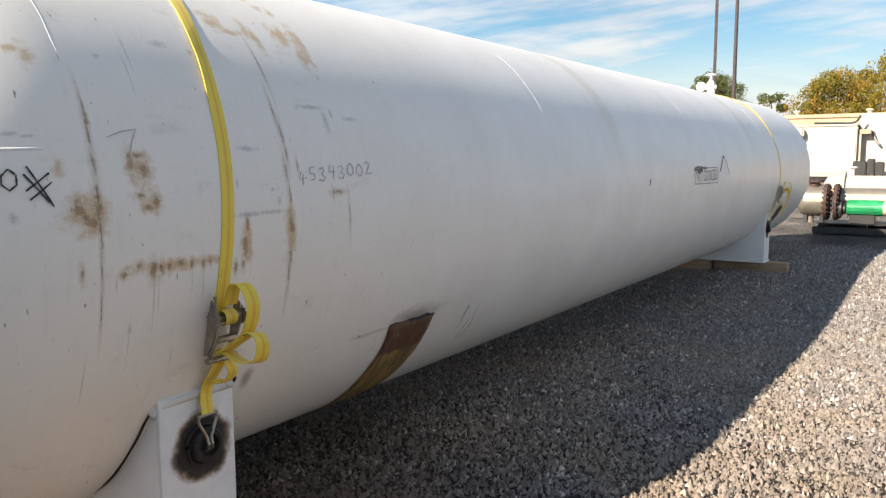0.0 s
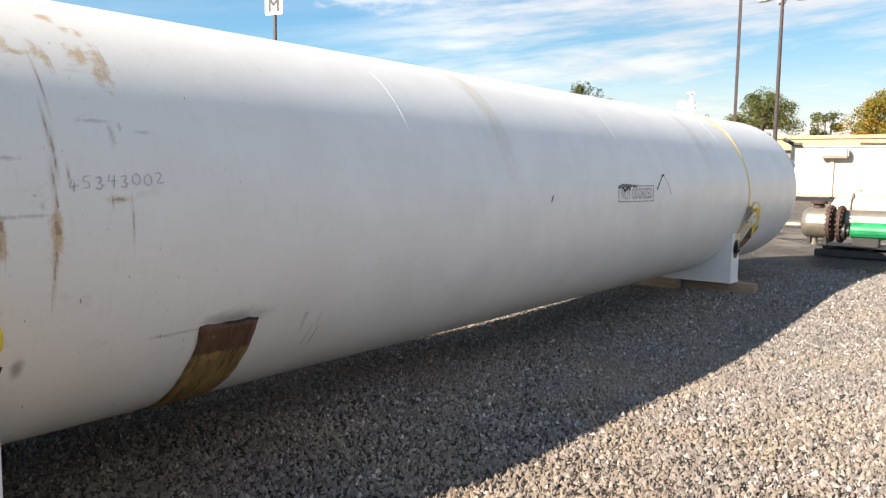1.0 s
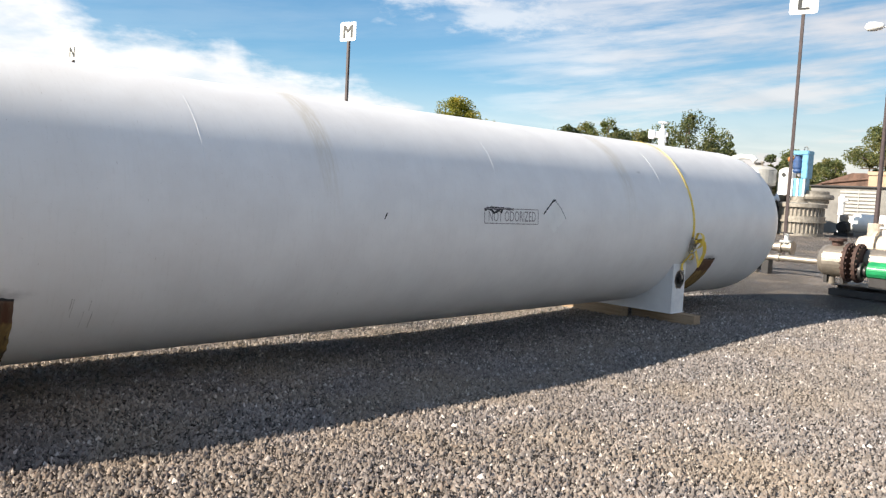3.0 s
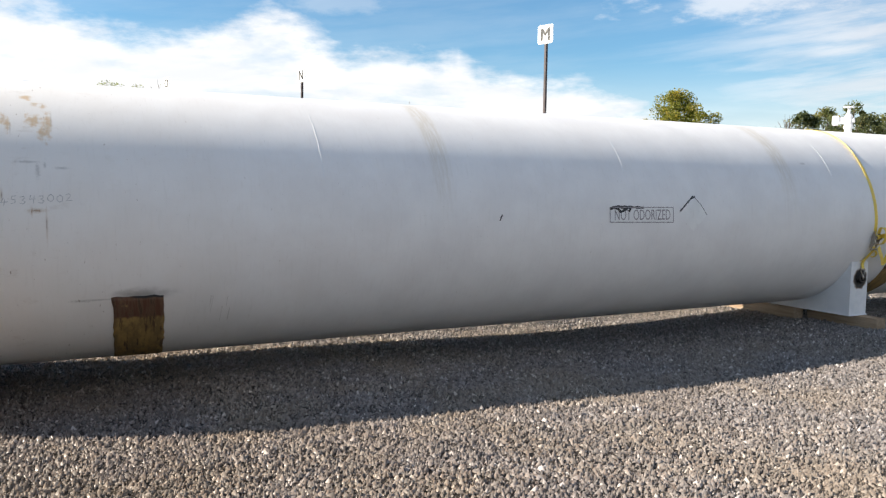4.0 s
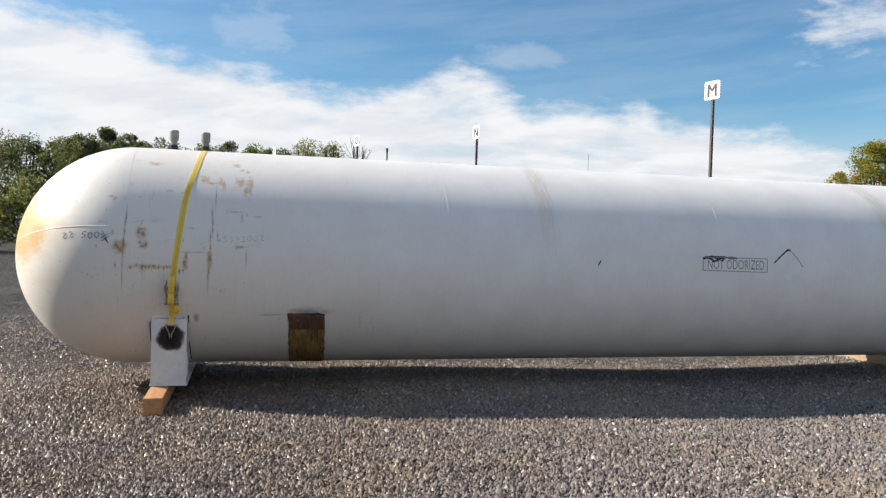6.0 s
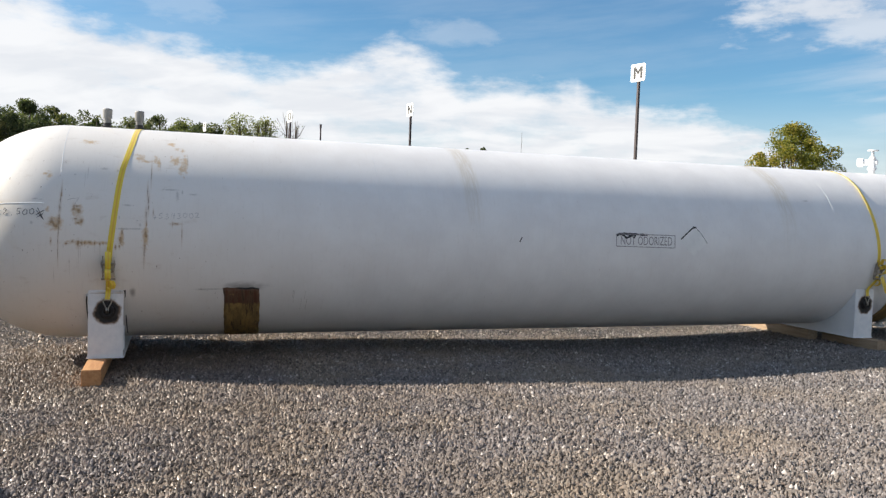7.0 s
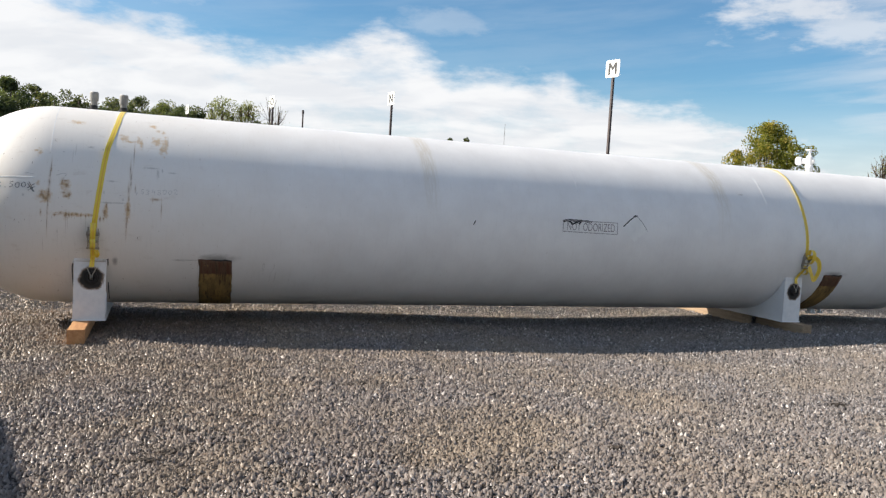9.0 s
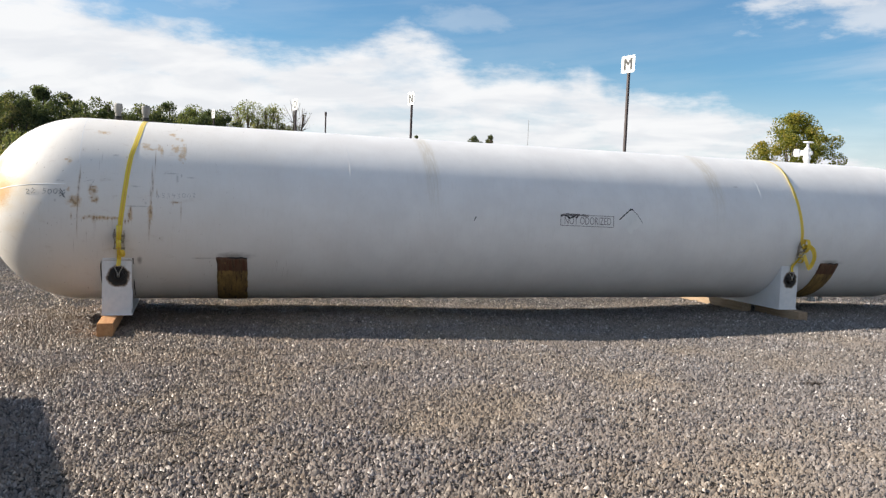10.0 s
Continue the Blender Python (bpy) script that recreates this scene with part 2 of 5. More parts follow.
def tank_paint():
    def build(k, co):
        uv = k.uv()
        drip = k.noise(k.stretch(uv, (42.0, 5.0, 1.0)), 1.0, 8.0, 0.66)
        patchy = k.noise(uv, 2.2, 6.0, 0.6)
        grit = k.noise(uv, 42.0, 5.0, 0.7)
        base = k.mix(k.ramp(patchy, 0.3, 0.7), (0.785, 0.770, 0.762), (0.852, 0.840, 0.830))
        u = k.add("ShaderNodeSeparateXYZ", Vector=uv).outputs[0]
        base = k.mix(k.math("MULTIPLY", k.ramp(k.math("ADD", u, k.math("MULTIPLY", patchy, 2.0)), 6.0, 2.0), 0.8), base, (0.835, 0.788, 0.725))
        # faint grime in runs down the side
        base = k.mix(k.math("MULTIPLY", k.ramp(drip, 0.50, 0.78), 0.11), base, (0.42, 0.37, 0.30))
        base = k.mix(k.math("MULTIPLY", k.ramp(grit, 0.60, 0.76), 0.30), base, (0.38, 0.35, 0.31))
        # old yellow runs under the lifting lugs' bands
        v = k.add("ShaderNodeSeparateXYZ", Vector=uv).outputs[1]
        for x0, w in ((5.39, 0.13), (9.54, 0.16)):
            band = k.ramp(k.math("ABSOLUTE", k.math("SUBTRACT", u, x0)), w, w * 0.3)
            band = k.math("MULTIPLY", band, k.ramp(v, -0.1, 0.9, 0.0, 0.38))
            base = k.mix(k.math("MULTIPLY", band, k.ramp(drip, 0.3, 0.6)), base, (0.50, 0.41, 0.26))
        jag = k.math("MULTIPLY", k.math("SUBTRACT", drip, 0.5), 3.4)
        jag2 = k.math("MULTIPLY", k.math("SUBTRACT", grit, 0.5), 1.9)
        speck = k.noise(k.stretch(uv, (150.0, 26.0, 1.0)), 1.0, 6.0, 0.75)
        lump = k.noise(uv, 24.0, 5.0, 0.65)
        lumpy = k.math("MULTIPLY", k.math("SUBTRACT", lump, 0.5), 3.0)
        streaky = k.math("MULTIPLY", k.math("SUBTRACT", speck, 0.5), 2.6)
        # tan washes where rust has run and been rubbed
        wash = k.math("ADD", spots(k, uv, TAN_WASH), k.math("ADD", lumpy, k.math("MULTIPLY", jag, 0.35)))
        base = k.mix(k.math("MULTIPLY", k.ramp(wash, 1.35, 0.1), 0.70), base, k.mix(k.ramp(lump, 0.42, 0.60), (0.57, 0.36, 0.15), (0.54, 0.41, 0.25)))
        # rust: small broken blots with a soft edge
        fine = k.noise(uv, 75.0, 5.0, 0.70)
        finely = k.math("MULTIPLY", k.math("SUBTRACT", fine, 0.5), 3.4)
        d = k.math("MINIMUM", spots(k, uv, RUST_SEAM), spots(k, uv, RUST_ROW))
        d = k.math("ADD", d, k.math("ADD", k.math("MULTIPLY", lumpy, 0.5), k.math("ADD", k.math("MULTIPLY", finely, 0.7), k.math("MULTIPLY", streaky, 0.5))))
        base = k.mix(k.math("MULTIPLY", k.ramp(d, 2.2, 0.4), 0.42), base, (0.50, 0.36, 0.21))
        core = k.ramp(k.math("ADD", d, k.math("MULTIPLY", streaky, 0.4)), 0.95, 0.25)
        base = k.mix(k.math("MULTIPLY", core, 0.66), base, k.mix(k.ramp(grit, 0.35, 0.65), (0.37, 0.20, 0.085), (0.19, 0.11, 0.06)))
        # thin broken lines of rust along the seams, and runs
        broken = k.math("ADD", k.math("MULTIPLY", streaky, 1.1), k.math("MULTIPLY", finely, 0.7))
        line = k.math("ADD", spots(k, uv, DARK_LINES), broken)
        base = k.mix(k.math("MULTIPLY", k.ramp(line, 3.6, 0.4), 0.36), base, (0.44, 0.30, 0.17))
        base = k.mix(k.math("MULTIPLY", k.ramp(line, 1.3, 0.1), 0.62), base, (0.15, 0.095, 0.06))
        run = k.math("ADD", spots(k, uv, DRIPS), broken)
        base = k.mix(k.math("MULTIPLY", k.ramp(run, 1.8, 0.0), 0.36), base, (0.26, 0.20, 0.15))
        # faint scattered scuffs and smudges round the near end
        smudge = k.math("MULTIPLY", k.ramp(k.noise(k.stretch(uv, (5.0, 9.0, 1.0)), 1.0, 9.0, 0.72), 0.56, 0.70), k.ramp(u, 3.4, 2.2, 0.0, 0.20))
        base = k.mix(smudge, base, (0.42, 0.33, 0.24))
        tint = k.math("ADD", spots(k, uv, [(0.45, 22, .42, .75)]), k.math("MULTIPLY", k.math("SUBTRACT", patchy, 0.5), 2.0))
        base = k.mix(k.math("MULTIPLY", k.ramp(tint, 1.3, 0.1), 0.70), base, (0.74, 0.56, 0.30))
        h = k.math("ADD", spots(k, uv, HEAD_RUST), k.math("MULTIPLY", k.math("SUBTRACT", patchy, 0.5), 2.6))
        base = k.mix(k.math("MULTIPLY", k.ramp(k.math("ADD", h, jag2), 1.7, 0.2), 0.80), base, (0.62, 0.33, 0.10))
        s = k.math("ADD", spots(k, uv, GREY_MARKS), k.math("ADD", k.math("MULTIPLY", finely, 1.0), k.math("ADD", k.math("MULTIPLY", lumpy, 0.6), k.math("MULTIPLY", streaky, 0.5))))
        base = k.mix(k.math("MULTIPLY", k.ramp(s, 1.9, 0.1), 0.36), base, (0.19, 0.175, 0.155))
        soot = k.math("ADD", spots(k, uv, SOOT_SPOTS), k.math("MULTIPLY", k.math("SUBTRACT", k.noise(k.stretch(uv, (9.0, 16.0, 1.0)), 1.0, 5.0), 0.5), 1.5))
        base = k.mix(k.math("MULTIPLY", k.ramp(soot, 1.5, 0.0), 0.62), base, (0.13, 0.112, 0.10))
        # thin short scratches and chips
        chip = k.noise(k.stretch(uv, (60.0, 17.0, 1.0)), 1.0, 3.0, 0.5)
        near_end = k.ramp(u, 2.6, 3.6, 1.0, 0.25)
        base = k.mix(k.math("MULTIPLY", k.ramp(chip, 0.70, 0.75), near_end), base, (0.34, 0.27, 0.22))
        wave = k.noise(uv, 1.6, 2.0)
        return {"Base Color": base, "Roughness": k.ramp(patchy, 0.3, 0.7, 0.36, 0.42), "Specular IOR Level": 0.33,
                "height": (k.math("ADD", k.math("MULTIPLY", wave, 1.0), k.math("MULTIPLY", grit, 0.05)), 0.07, 0.03)}
    return surface("white_tank_paint", build)


CLODS = [(3.92, 0.0), (4.08, 0.05), (2.43, -1.54), (2.55, -1.42), (5.33, -1.80), (2.30, 0.04), (8.19, -0.92), (1.1, -0.3)]


def browned(k, co):
    """Browner, darker gravel round the tank's near end; shade painted in at its foot."""
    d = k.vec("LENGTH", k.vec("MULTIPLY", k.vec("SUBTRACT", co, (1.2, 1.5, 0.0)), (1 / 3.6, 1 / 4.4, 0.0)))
    # shade under the tank by the saddle, put into the colour
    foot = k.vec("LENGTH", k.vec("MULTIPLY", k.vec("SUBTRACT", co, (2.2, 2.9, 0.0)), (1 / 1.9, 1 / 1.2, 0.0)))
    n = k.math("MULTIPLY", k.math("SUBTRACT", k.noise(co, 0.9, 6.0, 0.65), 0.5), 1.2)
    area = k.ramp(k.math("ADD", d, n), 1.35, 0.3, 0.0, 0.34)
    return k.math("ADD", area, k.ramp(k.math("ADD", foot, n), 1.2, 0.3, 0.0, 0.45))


# rolled stretches: waves of a plan angle, as (x, y, shift, share)
ROLLED = [(0.62, 1.45, 1.3, 0.8), (-0.47, 2.70, 0.4, 0.8), (2.15, 2.60, 2.0, 0.8), (-3.10, 4.70, 5.1, 0.75), (5.30, 4.10, 0.7, 0.6), (-8.10, 9.70, 2.6, 0.5)]


def rolled(x, y):
    """How far the gravel is rolled flat and full of fines, 0 to 1."""
    m = sum(w * np.sin(a * x + b * y + c) for a, b, c, w in ROLLED)
    m = np.clip((m + 0.6) / 2.6, 0, 1)
    return m * m * (3 - 2 * m)


def rolled_nodes(k, co):
    x, y, z = k.add("ShaderNodeSeparateXYZ", Vector=co).outputs
    total = 0.0
    for a, b, c, w in ROLLED:
        angle = k.math("ADD", k.math("MULTIPLY_ADD", x, a, c), k.math("MULTIPLY", y, b))
        total = k.math("MULTIPLY_ADD", k.math("SINE", angle), w, total)
    return k.ramp(total, -0.6, 2.0)


def clods(k, co):
    """A few dark clods of trodden dirt on the gravel."""
    least = None
    for x, y in CLODS:
        c = k.vec("LENGTH", k.vec("MULTIPLY", k.vec("SUBTRACT", co, (x, y, 0.0)), (5.5, 7.5, 0.0)))
        least = c if least is None else k.math("MINIMUM", least, c)
    return k.ramp(k.math("ADD", least, k.math("MULTIPLY", k.math("SUBTRACT", k.noise(co, 11.0, 5.0), 0.5), 2.2)), 1.0, 0.1, 0.0, 0.50)


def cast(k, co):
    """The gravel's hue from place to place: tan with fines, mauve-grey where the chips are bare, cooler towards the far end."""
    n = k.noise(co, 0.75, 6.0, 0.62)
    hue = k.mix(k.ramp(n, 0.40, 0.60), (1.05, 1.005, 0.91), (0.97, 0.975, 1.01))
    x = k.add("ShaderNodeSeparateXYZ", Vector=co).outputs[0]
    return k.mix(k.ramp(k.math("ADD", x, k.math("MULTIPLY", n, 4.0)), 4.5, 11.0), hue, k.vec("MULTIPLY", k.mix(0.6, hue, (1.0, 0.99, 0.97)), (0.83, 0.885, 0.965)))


def gravel_material():
    def build(k, co):
        wob = k.add("ShaderNodeTexNoise", Vector=co, Scale=30.0, Detail=2.0).outputs["Color"]
        bent = k.vec("ADD", co, k.stretch(wob, (0.010, 0.010, 0.0)))
        cell = k.add("ShaderNodeTexVoronoi", Vector=bent, Scale=88.0)
        tiny = k.add("ShaderNodeTexVoronoi", Vector=bent, Scale=200.0)
        cell.distance = tiny.distance = "MANHATTAN"
        tone = k.add("ShaderNodeSeparateColor", Color=cell.outputs["Color"]).outputs[0]
        hue = k.add("ShaderNodeSeparateColor", Color=cell.outputs["Color"]).outputs[1]
        tone2 = k.add("ShaderNodeSeparateColor", Color=tiny.outputs["Color"]).outputs[1]
        large, mid = k.noise(co, 0.30, 5.0), k.noise(co, 2.2, 6.0, 0.65)
        flat = rolled_nodes(k, co)
        stone = k.mix(k.ramp(tone, 0.10, 0.95), (0.10, 0.092, 0.088), (0.30, 0.278, 0.262))
        stone = k.mix(k.math("MULTIPLY", k.ramp(hue, 0.7, 0.95), 0.6), stone, (0.29, 0.21, 0.165))
        stone = k.mix(k.ramp(tone, 0.94, 0.97), stone, (0.62, 0.60, 0.57))
        stone = k.mix(k.math("MULTIPLY", k.ramp(tone2, 0.45, 0.9), 0.55), stone, (0.155, 0.143, 0.136))
        stone = k.mix(k.ramp(tone2, 0.96, 0.98), stone, (0.56, 0.54, 0.51))
        # gaps between the stones: their crevice shade is put into the colour
        stone = k.mix(k.math("MULTIPLY", k.ramp(cell.outputs["Distance"], 0.50, 0.95), 0.85), stone, (0.055, 0.050, 0.047))
        stone = k.mix(k.math("MULTIPLY", k.ramp(mid, 0.46, 0.68), 0.5), stone, (0.125, 0.114, 0.108))
        # fines fill the rolled stretches
        stone = k.mix(k.math("MULTIPLY", flat, k.ramp(tone2, 0.2, 0.8, 0.60, 0.35)), stone, k.mix(k.ramp(large, 0.4, 0.6), (0.235, 0.195, 0.155), (0.20, 0.172, 0.145)))
        stone = k.mix(browned(k, co), stone, k.vec("MULTIPLY", stone, (0.50, 0.44, 0.39)))
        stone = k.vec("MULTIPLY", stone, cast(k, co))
        stone = k.vec("MULTIPLY", stone, (0.70, 0.654, 0.615))
        # the yard beyond the tank is paler
        far = k.ramp(k.add("ShaderNodeSeparateXYZ", Vector=co).outputs[0], 14.5, 19.0)
        stone = k.mix(far, stone, k.vec("MULTIPLY", stone, (2.25, 2.22, 2.16)))
        stone = k.mix(clods(k, co), stone, k.vec("MULTIPLY", stone, (0.30, 0.27, 0.24)))
        up = k.math("SUBTRACT", 1.0, cell.outputs["Distance"])
        up = k.math("ADD", k.math("MULTIPLY", up, k.math("ADD", tone, 0.5)), k.math("MULTIPLY", k.math("SUBTRACT", 1.0, tiny.outputs["Distance"]), 0.40))
        return {"Base Color": stone, "Roughness": k.ramp(tone, 0.0, 1.0, 0.75, 0.42), "Specular IOR Level": 0.15, "Diffuse Roughness": 0.5, "height": (up, k.math("SUBTRACT", 1.0, k.math("MULTIPLY", flat, 0.25)), 0.020)}
    return surface("gravel", build)


def stone_material():
    def build(k, co):
        r = k.add("ShaderNodeNewGeometry").outputs["Random Per Island"]
        large, mid = k.noise(co, 0.30, 5.0), k.noise(co, 2.2, 6.0, 0.65)
        base = k.mix(k.math("POWER", r, 1.3), (0.105, 0.097, 0.091), (0.36, 0.331, 0.308))
        base = k.mix(k.math("MULTIPLY", k.ramp(k.noise(co, 70.0, 1.0), 0.54, 0.62), 0.5), base, (0.25, 0.18, 0.14))
        base = k.mix(k.ramp(r, 0.955, 0.985), base, (0.60, 0.57, 0.54))
        base = k.mix(k.math("MULTIPLY", k.ramp(mid, 0.46, 0.68), 0.35), base, (0.14, 0.128, 0.12))
        base = k.mix(k.math("MULTIPLY", rolled_nodes(k, co), 0.42), base, k.mix(k.ramp(large, 0.4, 0.6), (0.265, 0.222, 0.18), (0.23, 0.20, 0.17)))
        base = k.mix(browned(k, co), base, k.vec("MULTIPLY", base, (0.50, 0.44, 0.39)))
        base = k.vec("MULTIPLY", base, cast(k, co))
        base = k.vec("MULTIPLY", base, (1.30, 1.218, 1.145))
        base = k.mix(clods(k, co), base, k.vec("MULTIPLY", base, (0.30, 0.27, 0.24)))
        return {"Base Color": base, "Roughness": k.ramp(r, 0.2, 1.0, 0.62, 0.30), "Specular IOR Level": 0.55, "Diffuse Roughness": 0.5}
    return surface("loose_stone", build)


def timber(name, a, b):
    def build(k, co):
        rings = k.noise(k.stretch(co, (26.0, 1.6, 26.0)), 1.0, 6.0, 0.65)
        fibre = k.noise(k.stretch(co, (180.0, 6.0, 180.0)), 1.0, 3.0)
        base = k.mix(k.ramp(rings, 0.3, 0.7), a, b)
        base = k.mix(k.math("MULTIPLY", k.ramp(fibre, 0.55, 0.75), 0.5), base, tuple(c * 0.45 for c in a))
        return {"Base Color": base, "Roughness": 0.8, "height": (fibre, 0.3, 0.004)}
    return surface(name, build)


def webbing():
    def build(k, co):
        uv = k.uv()
        s = k.add("ShaderNodeSeparateXYZ", Vector=uv)
        across, along = s.outputs[0], s.outputs[1]
        stripe = k.ramp(k.math("ABSOLUTE", k.math("SUBTRACT", across, 0.55)), 0.16, 0.05)
        weave = k.math("SINE", k.math("MULTIPLY", along, 2200.0))
        base = k.mix(k.math("MULTIPLY", stripe, 0.62), (0.82, 0.61, 0.05), (0.72, 0.36, 0.035))
        base = k.mix(k.math("MULTIPLY", k.ramp(k.noise(co, 14.0, 6.0), 0.5, 0.75), 0.3), base, (0.40, 0.25, 0.03))
        return {"Base Color": base, "Roughness": 0.42, "Specular IOR Level": 0.6, "Sheen Weight": 0.2, "height": (weave, 0.08, 0.0006)}
    return surface("yellow_webbing", build)


def bare_steel():
    """Where a pad was cut away: brown primer above, ochre rust with runs below."""
    def build(k, co):
        uv = k.uv()
        v = k.add("ShaderNodeSeparateXYZ", Vector=uv).outputs[1]
        run = k.noise(k.stretch(uv, (9.0, 3.0, 1.0)), 1.0, 8.0, 0.70)
        blot = k.noise(k.stretch(uv, (4.0, 6.0, 1.0)), 1.0, 7.0, 0.68)
        tone = k.math("ADD", v, k.math("MULTIPLY", k.math("SUBTRACT", blot, 0.5), 0.09))
        ochre = k.mix(k.ramp(blot, 0.38, 0.60), (0.36, 0.23, 0.075), (0.20, 0.128, 0.05))
        base = k.mix(k.ramp(tone, 0.815, 0.845), ochre, k.mix(k.ramp(run, 0.4, 0.6), (0.105, 0.042, 0.022), (0.145, 0.085, 0.05)))
        base = k.mix(k.math("MULTIPLY", k.ramp(run, 0.53, 0.60), 0.85), base, (0.065, 0.036, 0.020))
        base = k.mix(k.math("MULTIPLY", k.ramp(blot, 0.60, 0.68), 0.6), base, (0.46, 0.31, 0.11))
        u = k.add("ShaderNodeSeparateXYZ", Vector=uv).outputs[0]
        lip = k.math("MULTIPLY", k.ramp(k.math("ADD", v, k.math("MULTIPLY", blot, 0.03)), 0.992, 1.004), k.ramp(u, 0.30, 0.45))
        base = k.mix(lip, base, (0.018, 0.016, 0.015))
        return {"Base Color": base, "Roughness": 0.75, "height": (blot, 0.3, 0.006)}
    return surface("bare_rusty_steel", build)


def scorched():
    def build(k, co):
        uv = k.uv()
        r = k.vec("LENGTH", uv)
        n = k.noise(co, 15.0, 6.0, 0.62)
        rr = k.math("ADD", r, k.math("MULTIPLY", k.math("SUBTRACT", n, 0.5), 0.60))
        ring = k.ramp(rr, 0.84, 1.06)
        base = k.mix(k.ramp(n, 0.3, 0.7), (0.70, 0.71, 0.72), (0.78, 0.78, 0.78))
        fade = k.mix(k.ramp(rr, 0.95, 1.20), (0.22, 0.15, 0.10), base)
        base = k.mix(ring, k.mix(k.ramp(n, 0.4, 0.7), (0.010, 0.009, 0.009), (0.032, 0.026, 0.024)), fade)
        return {"Base Color": base, "Roughness": 0.6, "height": (n, 0.1, 0.004)}
    return surface("white_paint_with_scorch", build)


def leaf_material(name, low, high, odd):
    """Leaves that let some light through."""
    m = bpy.data.materials.new(name)
    m.use_nodes = True
    k = Nodes(m.node_tree)
    co = k.add("ShaderNodeTexCoord").outputs["Object"]
    r = k.add("ShaderNodeNewGeometry").outputs["Random Per Island"]
    base = k.mix(r, low, high)
    base = k.mix(k.math("MULTIPLY", k.ramp(k.noise(co, 0.5, 3.0), 0.48, 0.62), k.ramp(r, 0.2, 0.7)), base, odd)
    top = k.add("ShaderNodeBsdfPrincipled", Base_Color=base, Roughness=0.55, Specular_IOR_Level=0.3)
    under = k.add("ShaderNodeBsdfTranslucent", Color=k.vec("MULTIPLY", base, (1.15, 1.2, 0.7)))
    both = k.add("ShaderNodeMixShader", Fac=0.48)
    k.tree.links.new(top.outputs[0], both.inputs[1])
    k.tree.links.new(under.outputs[0], both.inputs[2])
    k.tree.links.new(both.outputs[0], k.add("ShaderNodeOutputMaterial").inputs[0])
    return m


PAINT = tank_paint()
GRAVEL = gravel_material()
STONE = stone_material()
SADDLE_WHITE = plain("saddle_white", (0.80, 0.805, 0.815), 0.42, vary=0.06, dirty=0.12, dirt=(0.35, 0.27, 0.2), scale=3.0)
SCORCH = scorched()
DARK_WELD = plain("burnt_weld", (0.026, 0.023, 0.022), 0.7, 0.2)
STAINED_WHITE = plain("stained_white", (0.66, 0.64, 0.62), 0.5, vary=0.12, dirty=0.85, dirt=(0.14, 0.11, 0.085), scale=9.0)
RAW = bare_steel()
WEB = webbing()
STEEL = plain("worn_zinc_steel", (0.40, 0.36, 0.31), 0.38, 0.9, dirty=0.4)
TIMBER = timber("sawn_timber", (0.42, 0.20, 0.085), (0.56, 0.31, 0.14))
TIMBER_OLD = timber("weathered_timber", (0.27, 0.185, 0.115), (0.41, 0.30, 0.20))
INK = plain("black_marker", (0.03, 0.03, 0.035), 0.6, dirty=0.0)
PENCIL = plain("grey_pencil", (0.42, 0.41, 0.41), 0.6, dirty=0.0)
FAINT = plain("faint_scratch", (0.47, 0.44, 0.41), 0.9, dirty=0.0)
INK_FADED = plain("faded_marker", (0.16, 0.155, 0.16), 0.6, dirty=0.0)
STENCIL = plain("faded_stencil", (0.33, 0.30, 0.31), 0.6, vary=0.35, scale=30.0, dirt=(0.68, 0.68, 0.67), dirty=0.8)
GLUE = plain("pale_placard_glue", (0.825, 0.82, 0.805), 0.5, vary=0.05, dirty=0.1)
GREY_CAP = plain("grey_cap", (0.30, 0.29, 0.27), 0.6)
BLACK_METAL = plain("black_metal", (0.035, 0.033, 0.033), 0.5, 0.2)
BROWN_POLE = plain("dark_brown_pole", (0.060, 0.042, 0.042), 0.5)
BROWN_ROOF = plain("brown_tile_roof", (0.13, 0.075, 0.055), 0.85, vary=0.4, scale=2.0)
PALE_SLAT = plain("pale_slats", (0.42, 0.41, 0.385), 0.6, vary=0.1)
WHITE_PLATE = plain("white_sign", (0.82, 0.82, 0.80), 0.4, vary=0.05, dirty=0.08)
SIGN_BLACK = plain("sign_black", (0.03, 0.03, 0.03), 0.5, dirty=0.0)
STAINLESS = plain("stainless", (0.32, 0.28, 0.235), 0.42, 0.6, vary=0.15, dirty=0.3, dirt=(0.3, 0.22, 0.15))
RUSTY = plain("rusty_bolts", (0.075, 0.042, 0.034), 0.8, 0.1, vary=0.5, scale=20.0)
GREEN = plain("green_enamel", (0.015, 0.27, 0.10), 0.4)
CREAM = plain("cream_paint", (0.55, 0.46, 0.36), 0.55, vary=0.1, dirt=(0.4, 0.3, 0.2))
CREAM_WHITE = plain("cream_white_panel", (0.50, 0.45, 0.385), 0.55, vary=0.06, scale=1.2, dirty=0.12, dirt=(0.45, 0.38, 0.3))
TAN = plain("tan_wall", (0.46, 0.33, 0.225), 0.8, vary=0.12, scale=0.8, dirty=0.2)
GREY_WALL = plain("grey_metal_wall", (0.21, 0.20, 0.185), 0.6, 0.1, scale=1.0)
DARK_GLASS = plain("dark_opening", (0.02, 0.022, 0.025), 0.25, dirty=0.1)
ORANGE = plain("red_orange_paint", (0.62, 0.20, 0.07), 0.5, vary=0.3)
BLUE = plain("light_blue_paint", (0.13, 0.36, 0.55), 0.5, vary=0.2)
DARK_BLUE = plain("blue_motor", (0.04, 0.09, 0.22), 0.5)
